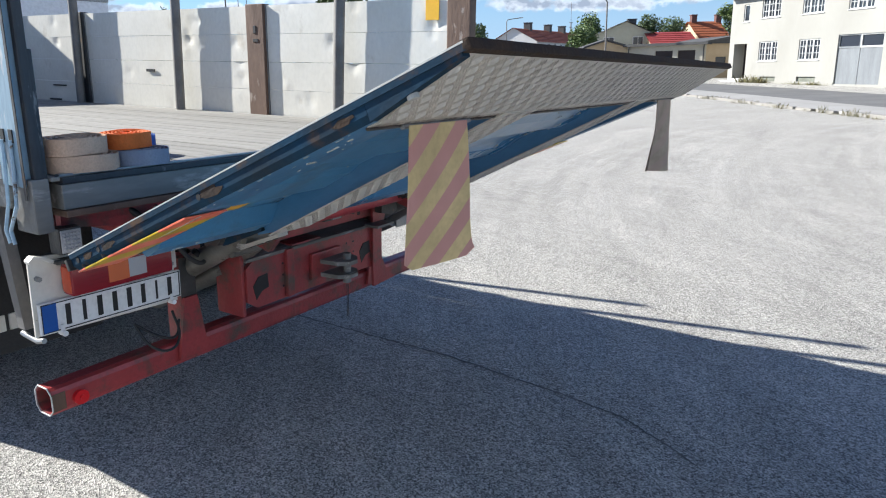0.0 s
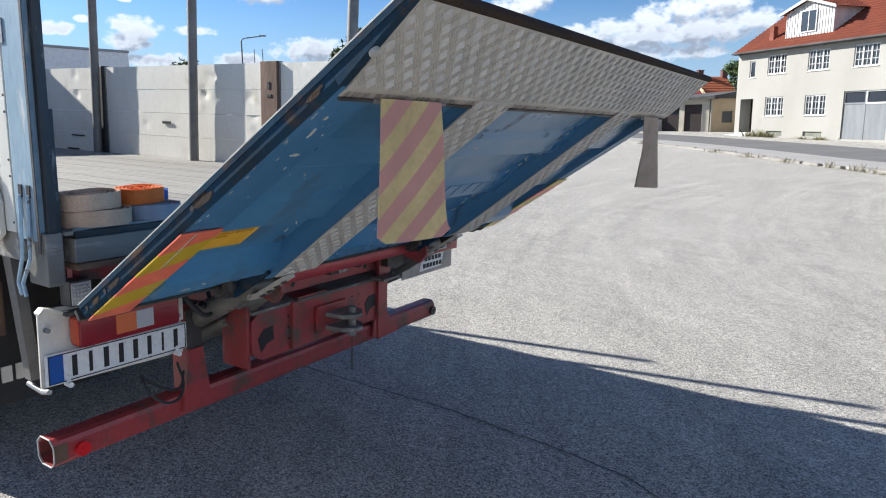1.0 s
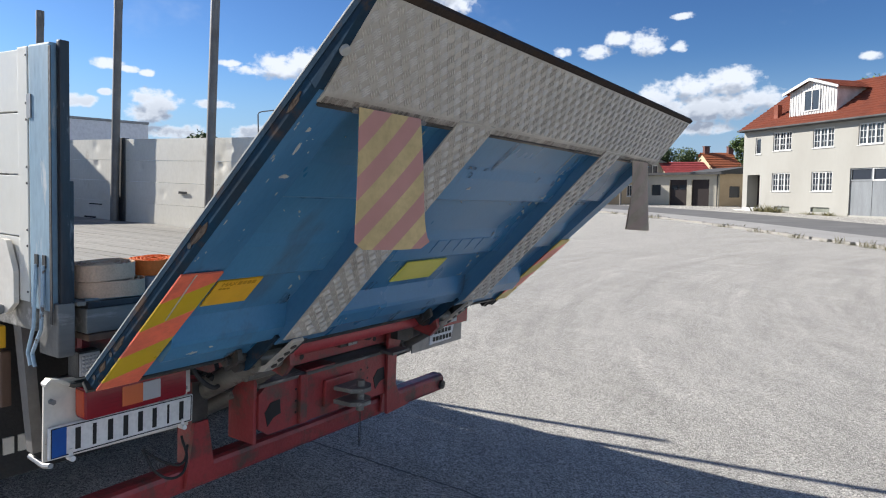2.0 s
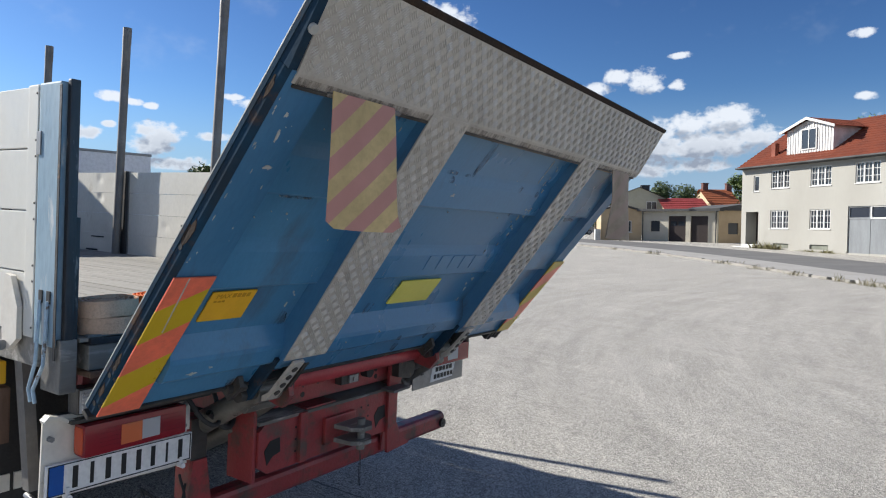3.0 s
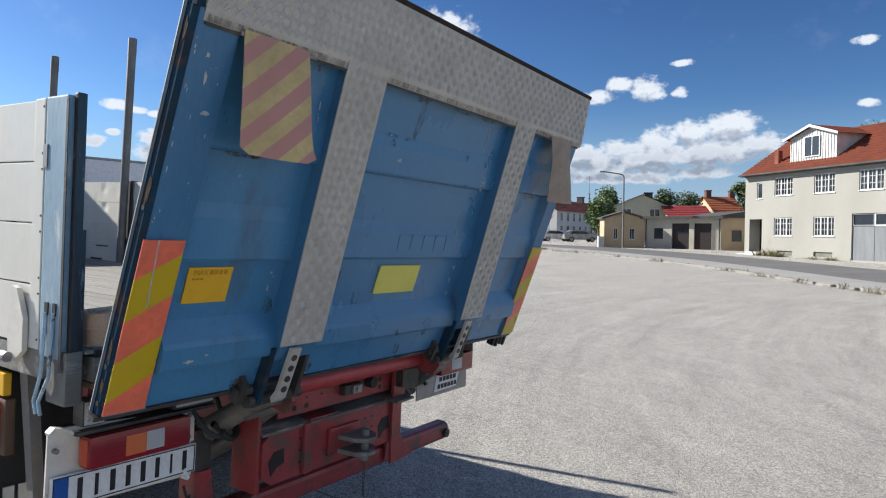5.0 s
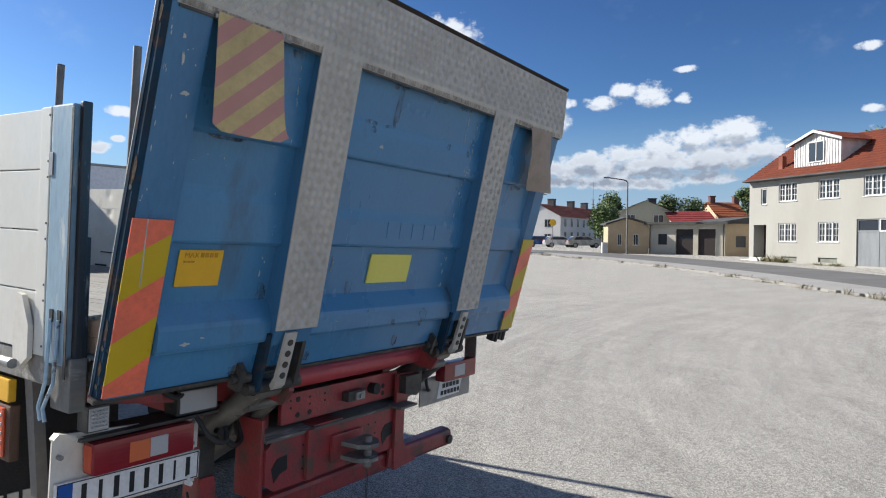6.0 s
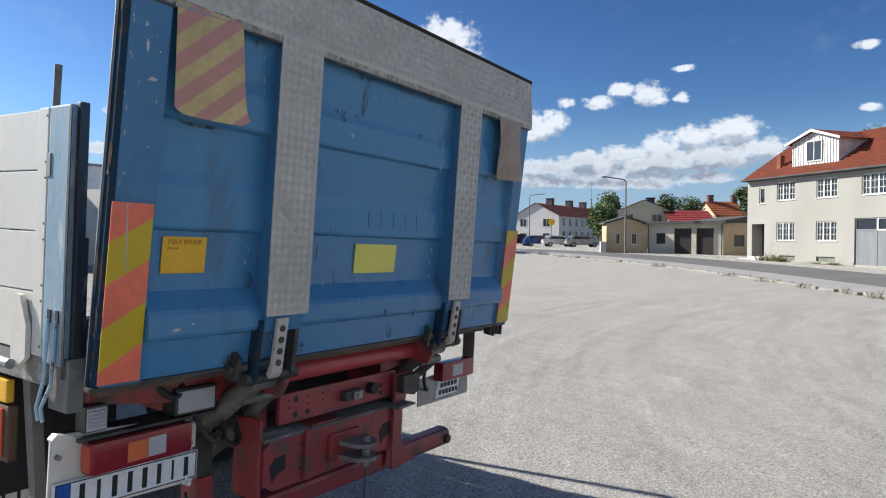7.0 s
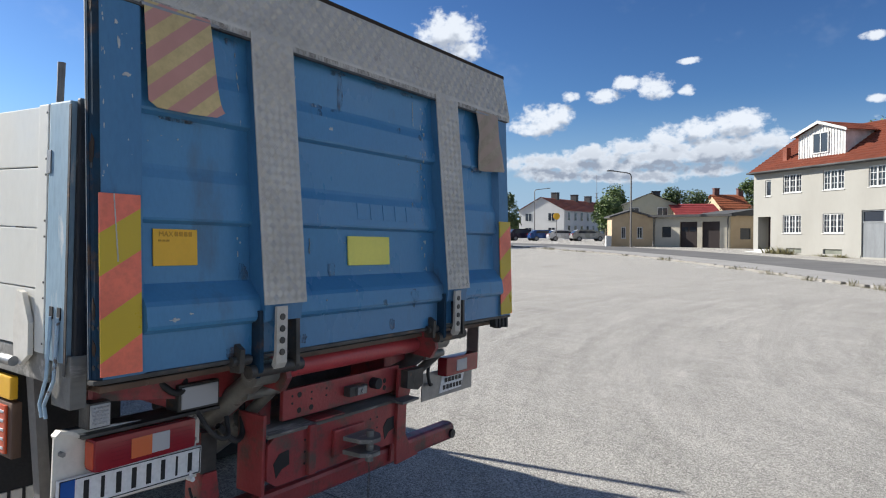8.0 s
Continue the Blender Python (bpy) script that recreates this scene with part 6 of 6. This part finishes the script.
def simple_house(name, m, w, d, e, r, wall_mt, roof_mt, wins, label, chimneys=(), ridge="x", courses=False):
    h = empty(name, m, label, "house")
    bm = bmesh.new()
    add_box(bm, 0, w, 0.001, d, -1.5, e)
    if ridge == "x":
        add_prism(bm, [(0, e), (d, e), (d / 2, r)], 0, w, "x")
    else:
        add_prism(bm, [(0, e), (w, e), (w / 2, r)], 0, d, "y")
    part("wall", bm, wall_mt, h)
    o = 0.35
    if ridge == "x":
        tile_roof(h, (-o, -o, e - 0.15), (w + o, -o, e - 0.15), (w + o, d / 2, r + 0.05), (-o, d / 2, r + 0.05), roof_mt, 0.6, courses=courses)
        tile_roof(h, (w + o, d + o, e - 0.15), (-o, d + o, e - 0.15), (-o, d / 2, r + 0.05), (w + o, d / 2, r + 0.05), roof_mt, 0.6, courses=courses)
    else:
        tile_roof(h, (-o, d + o, e - 0.15), (-o, -o, e - 0.15), (w / 2, -o, r + 0.05), (w / 2, d + o, r + 0.05), roof_mt, 0.6, courses=courses)
        tile_roof(h, (w + o, -o, e - 0.15), (w + o, d + o, e - 0.15), (w / 2, d + o, r + 0.05), (w / 2, -o, r + 0.05), roof_mt, 0.6, courses=courses)
    for face, x0, x1, z0, z1 in wins:
        bm = bmesh.new()
        if face == "front":
            add_box(bm, x0, x1, -0.03, 0.06, z0, z1)
        else:
            add_box(bm, w - 0.06, w + 0.03, x0, x1, z0, z1)
        win = part("window", bm, PANE, h, "dark window")
        bm = bmesh.new()
        for a, b, c, dd in ((x0 - 0.08, x0, z0 - 0.08, z1 + 0.08), (x1, x1 + 0.08, z0 - 0.08, z1 + 0.08), (x0, x1, z1, z1 + 0.08), (x0, x1, z0 - 0.08, z0), ((x0 + x1) / 2 - 0.03, (x0 + x1) / 2 + 0.03, z0, z1)):
            if face == "front":
                add_box(bm, a, b, -0.05, -0.031, c, dd)
            else:
                add_box(bm, w + 0.031, w + 0.05, a, b, c, dd)
        part("frame", bm, FRAME_WHITE, win)
    for x, y, s, z in chimneys:
        bm = bmesh.new()
        add_box(bm, x - s, x + s, y - s * 0.8, y + s * 0.8, r - 1.2, z, 0.02)
        add_box(bm, x - s - 0.08, x + s + 0.08, y - s * 0.8 - 0.08, y + s * 0.8 + 0.08, z, z + 0.12, 0.01)
        part("chimney", bm, CHIMNEY if w < 5 else ROOF_DARK, h, "dark chimney")
    return h


def leaf_tree(name, x, d, base, height, spread, mt, seed, label, trunk=0.3, leaves=5200, low=0.25, leaf=0.2):
    rnd = random.Random(seed)
    t = empty(name, FAR @ pose(x, d, base), label, "tree")
    bm = bmesh.new()
    add_tube(bm, (0, 0, -0.6), (0, 0, height * 0.45), trunk, trunk * 0.55, 10)
    lobes = []
    for k in range(13):
        a = rnd.uniform(0, 6.28)
        rr = spread * rnd.uniform(0.15, 0.72)
        z = height * rnd.uniform(low + 0.12, 0.86)
        rr *= 1.0 - 0.45 * max(0, (z / height - 0.55) / 0.4)
        p = Vector((rr * math.cos(a), rr * math.sin(a), z))
        lobes.append((p, spread * rnd.uniform(0.28, 0.46)))
        add_tube(bm, (0, 0, height * rnd.uniform(0.2, 0.42)), p, trunk * 0.3, 0.03, 6)
    part("trunk", bm, BARK, t)
    verts, faces = [], []
    for k in range(leaves):
        c, r = lobes[k % len(lobes)]
        v = Vector((rnd.gauss(0, 1), rnd.gauss(0, 1), rnd.gauss(0, 0.8))).normalized() * r * rnd.uniform(0.45, 1.08) ** 0.6
        v *= 1.0 + 0.3 * noise.noise(v * 1.7 + Vector((seed, k % len(lobes), 0)))
        p = c + v
        u = Vector((rnd.gauss(0, 1), rnd.gauss(0, 1), rnd.gauss(0, 1))).normalized()
        w = u.orthogonal().normalized()
        s = leaf * rnd.uniform(0.5, 1.3)
        b = len(verts)
        verts += [p - u * s, p + w * s * 0.5, p + u * s, p - w * s * 0.5]
        faces.append((b, b + 1, b + 2, b + 3))
    me = bpy.data.meshes.new("crown")
    me.from_pydata(verts, [], faces)
    me.materials.append(mt)
    ob = new("crown", me)
    ob.parent = t
    tagged(ob, "uneven leafy crown")
    return t


def street_lamp(x, d, base, h, arm, side=-1):
    t = empty("street_lamp", FAR @ pose(x, d, base), "grey steel street lamp with curved arm", "street lamp")
    bm = bmesh.new()
    add_tube(bm, (0, 0, -0.5), (0, 0, h - 0.25), 0.09, 0.06, 12)
    pts = [(0, 0, h - 0.25), (side * 0.1, 0, h - 0.08), (side * 0.35, 0, h), (side * arm, 0, h + 0.18)]
    add_path(bm, pts, 0.05)
    part("pole", bm, STAKE, t, smooth=True)
    bm = bmesh.new()
    add_box(bm, side * arm - 0.35, side * arm + 0.2, -0.14, 0.14, h + 0.12, h + 0.24, 0.04)
    part("lantern", bm, STEEL, t)
    return t


def car(x, d, rz, paint, label, van=False):
    base = rise(d)
    c = empty("parked_car", FAR @ pose(x, d, base, 0, 0, rz), label, "car", "cars parked by the street")
    L = 4.3
    top = 1.62 if van else 1.45
    prof = [(-2.1, 0.35), (-2.15, 0.75), (-2.0, 0.95), (-1.55, top - 0.08), (-1.2, top), (0.35, top), (0.75, top - 0.12), (1.25, 1.0), (1.95, 0.85), (2.12, 0.7), (2.12, 0.35)]
    bm = bmesh.new()
    add_prism(bm, prof, -0.84, 0.84, "y")
    bmesh.ops.bevel(bm, geom=list(bm.edges), offset=0.06, segments=2, affect="EDGES")
    body = part("body", bm, paint, c, smooth=True)
    bm = bmesh.new()
    for s in (-1, 1):
        add_prism(bm, [(-1.45, 1.0), (-1.25, top - 0.12), (0.25, top - 0.12), (0.55, top - 0.2), (0.98, 1.0)], s * 0.842, s * 0.85, "y")
    part("side_window", bm, PANE, body)
    bm = bmesh.new()
    add_prism(bm, [(-2.02, 0.98), (-1.62, top - 0.16), (-1.64, top - 0.14), (-2.05, 0.98)], -0.7, 0.7, "y")
    add_prism(bm, [(0.78, top - 0.15), (1.24, 1.02), (1.28, 1.02), (0.82, top - 0.13)], -0.72, 0.72, "y")
    part("screen", bm, PANE, body)
    bm = bmesh.new()
    for s in (-1, 1):
        add_box(bm, -2.16, -2.1, s * 0.75 - 0.1, s * 0.75 + 0.1, 0.75, 0.98, 0.01)
    part("tail_lamp", bm, LENS_RED, body)
    for wx in (-1.3, 1.3):
        for s in (-1, 1):
            bm = bmesh.new()
            add_tube(bm, (wx, s * 0.68, 0.31), (wx, s * 0.86, 0.31), 0.31, seg=24)
            w = part("wheel", bm, BLACK, c, smooth=True)
            bm = bmesh.new()
            add_tube(bm, (wx, s * 0.84, 0.31), (wx, s * 0.87, 0.31), 0.2, seg=20)
            part("rim", bm, STEEL, w, smooth=True)


def make_distance():
    white_house()
    low_garage()
    street_lamp(15.85, 57.0, 0.62, 6.2, 1.7)
    street_lamp(13.0, 96.0, 0.8, 7.2, 2.0, 1)
    # houses behind the garage
    simple_house("gabled_house", FAR @ pose(21.9, 84, 0.9, 0, 0, -8), 7.4, 9, 4.2, 5.8, RENDER_GREY, ROOF_DARK,
                 [("front", 1.2, 2.3, 2.9, 4.0), ("front", 4.6, 5.7, 2.9, 4.0)], "grey-green gabled house with dark roof", [(5.0, 4.0, 0.5, 6.2)], "y")
    simple_house("red_roofed_house", FAR @ pose(27.7, 80, 0.9, 0, 0, -6), 4.7, 7, 3.2, 4.45, RENDER_TAN, TIN_RED, [("front", 3.0, 4.0, 2.2, 3.2)], "low house with a red sheet metal roof")
    simple_house("orange_roofed_house", FAR @ pose(41.4, 100, 0.9, 0, 0, 5), 4.4, 7, 4.4, 6.8, RENDER_TAN, ORANGE_TILE, [("front", 3, 4, 2, 3)], "house with an orange tiled roof", [(0.6, 3.5, 0.4, 7.7), (4.4, 3.5, 0.4, 7.7)])
    # long white house by the parked cars
    simple_house("long_white_house", FAR @ pose(14.6, 130, 0.9, 0, 0, -35), 9.4, 32, 5.3, 7.7, FAR_WHITE, TILE,
                 [("right", 1.6 + 2.9 * k, 2.5 + 2.9 * k, z, z + 1.5) for k in range(9) for z in (0.9, 3.4)] + [("front", x, x + 1.3, z, z + 1.4) for x in (1.4, 6.2) for z in (0.6, 3.3)],
                 "long white two-storey house with red tiled roof", [(4.7, 6.0, 0.65, 8.8), (4.7, 15.0, 0.65, 8.8), (4.7, 22, 0.65, 8.8)], "y")
    for x, d, rz, k, lb, van in ((11.0, 93, 12, 1, "dark parked people carrier", True), (8.3, 94, 30, 0, "white car parked beside a dark one", False), (13.5, 90, 8, 2, "blue parked estate car", False), (15.7, 88, 6, 3, "white hatchback parked by the street", False), (18.0, 84, 4, 4, "silver parked estate car", False)):
        car(x, d, rz, CAR_PAINTS[k], lb, van)
    leaf_tree("street_tree", 17.0, 70, 0.75, 4.9, 2.3, LEAF, 3, "leafy bushy tree beside the garage", leaves=5200, low=0.05, leaf=0.16)
    leaf_tree("birch_tree", 24.6, 96, 0.8, 8.2, 3.0, LEAF, 5, "light green tree behind the houses", leaves=2600)
    leaf_tree("birch_tree", 33.4, 98, 0.8, 7.9, 3.0, LEAF_DARK, 6, "dark green tree behind the houses", leaves=2600)
    leaf_tree("birch_tree", 37.6, 100, 0.8, 7.8, 3.2, LEAF_DARK, 7, "green tree behind the red roofs", leaves=2600)
    leaf_tree("lime_tree", 29.6, 64, 0.6, 7.0, 2.0, LEAF, 8, "tall green tree beside the cream house", leaves=4200, low=0.1, leaf=0.16)
    leaf_tree("lime_tree", 33.6, 53, 0.5, 11.0, 2.4, LEAF, 12, "green tree behind the tiled roof", leaves=3500, leaf=0.18)
    leaf_tree("lime_tree", 10.2, 118, 0.8, 8.6, 4.0, LEAF_DARK, 9, "dark tree behind the white house", leaves=2500, leaf=0.3)
    leaf_tree("oak_tree", -5.6, 60, 0.6, 9.4, 3.3, LEAF_DARK, 10, "dark leafy tree beyond the yard", leaves=5200)
    leaf_tree("oak_tree", -25.5, 75, 0.6, 7.8, 2.4, LEAF_DARK, 11, "dark tree top beyond the yard", leaves=2500)
    # yellow bus sign and mast
    s = empty("road_sign", FAR @ pose(14.1, 84, 0.8), "round yellow sign on a thin pole", "sign")
    bm = bmesh.new()
    add_tube(bm, (0, 0, -0.4), (0, 0, 3.2), 0.04)
    part("pole", bm, STAKE, s)
    bm = bmesh.new()
    add_tube(bm, (0, -0.08, 3.1), (0, -0.03, 3.1), 0.42, seg=28)
    part("disc", bm, YELLOW, s)
    ms = empty("radio_mast", FAR @ pose(34, 150, 0.8), "thin grey radio mast far off", "mast")
    bm = bmesh.new()
    add_tube(bm, (0, 0, -1), (0, 0, 10), 0.12)
    for k in range(4):
        add_tube(bm, (-0.35, 0, 7 + k), (0.35, 0, 7 + k), 0.05)
    add_tube(bm, (0, 0, 10), (0, 0, 14), 0.04)
    part("mast_pole", bm, STAKE, ms)
    # big pale hall and lamp posts behind the lorry
    hall = empty("industrial_hall", FAR @ pose(-43.2, 35.4, 0.5, 0, 0, 50.6), "large pale windowless industrial hall", "hall")
    box_part("wall", hall, 0, 30, 0, 24, -1, 6.8, HALL, 0.05)
    box_part("roof_edge", hall, -0.06, 30.06, -0.06, 24.06, 6.8, 7.0, STEEL, 0.03)
    street_lamp(-15.2, 60, 0.6, 8.0, 1.9, 1)
    for x in (-14.4, -13.7):
        fp = empty("flag_pole", FAR @ pose(x, 61, 0.6), "thin grey flag pole beyond the yard", "pole", "poles beyond the yard")
        bm = bmesh.new()
        add_tube(bm, (0, 0, -0.5), (0, 0, 7.2), 0.06, 0.03, 8)
        part("pole", bm, STAKE, fp)
    # woods that close the horizon
    verts, faces = [], []
    for k in range(15000):
        a = random.uniform(0, 2 * math.pi)
        r = random.uniform(190, 250)
        x, y = r * math.sin(a), r * math.cos(a)
        z = 0.5 + random.random() ** 0.7 * (5.5 + 2.2 * noise.noise((a * 9, 0.3, 0)))
        u = Vector((random.gauss(0, 1), random.gauss(0, 1), random.gauss(0, 1))).normalized()
        w = u.orthogonal().normalized()
        s = random.uniform(0.8, 2.2)
        p, b = Vector((x, y, z)), len(verts)
        verts += [p - u * s, p + w * s * 0.7, p + u * s, p - w * s * 0.7]
        faces.append((b, b + 1, b + 2, b + 3))
    me = bpy.data.meshes.new("far_woods")
    me.from_pydata(verts, [], faces)
    me.materials.append(LEAF_DARK)
    tagged(new("far_woods", me), "low dark woods along the horizon", "woods", kind="stuff")


make_distance()
truck, platform, flags, lift = make_truck()
make_straps()
make_weeds()
make_crack()
make_street()
make_ground()


# ---- what moves ----
def motions():
    # platform: seconds, hinge y, hinge z, lean from upright
    tilt = [(0, -0.262, 1.043, 65.8), (0.5, -0.268, 1.05, 61.2), (1, -0.266, 1.053, 55.6), (1.5, -0.268, 1.057, 50.8), (2, -0.267, 1.054, 46.1), (3.5, -0.265, 1.094, 33.8), (4, -0.267, 1.093, 28.3), (4.5, -0.265, 1.095, 22.9), (6, -0.232, 1.165, 13.0), (6.5, -0.212, 1.196, 11.0), (7, -0.219, 1.194, 4.7), (7.5, -0.217, 1.201, 1.6), (8, -0.226, 1.203, -4.0)]
    walk(platform, [(t, pose(0, y, z, a, 0, 0)) for t, y, z, a in tilt])
    # flags hang plumb until the plate stands up behind them
    for k, flag in enumerate(flags):
        x, y, z = flag.location
        sway = (0, 1.5, -1.0, 1.0, -1.5, 1.0, 0.5, -1, 1, 0, -1, 0, 0)
        walk(flag, [(t, pose(x, y, z, -max(a - 3.5, 0) + s * (1 if k else 0.7), 0, 0)) for (t, _, _, a), s in zip(tilt, sway)])
    # lift arms swing up about their chassis pivot
    rows = []
    for t, y, z, a in tilt:
        ang = math.degrees(math.atan2(z - 0.055 - PIVOT[1], PIVOT[0] - (y - 0.0))) - math.degrees(math.atan2(0.44, 0.80))
        rows.append((t, pose(0, PIVOT[0], PIVOT[1], -ang, 0, 0)))
    for ob in lift:
        walk(ob, rows)


PIVOT = (0.53, 0.58)
motions()
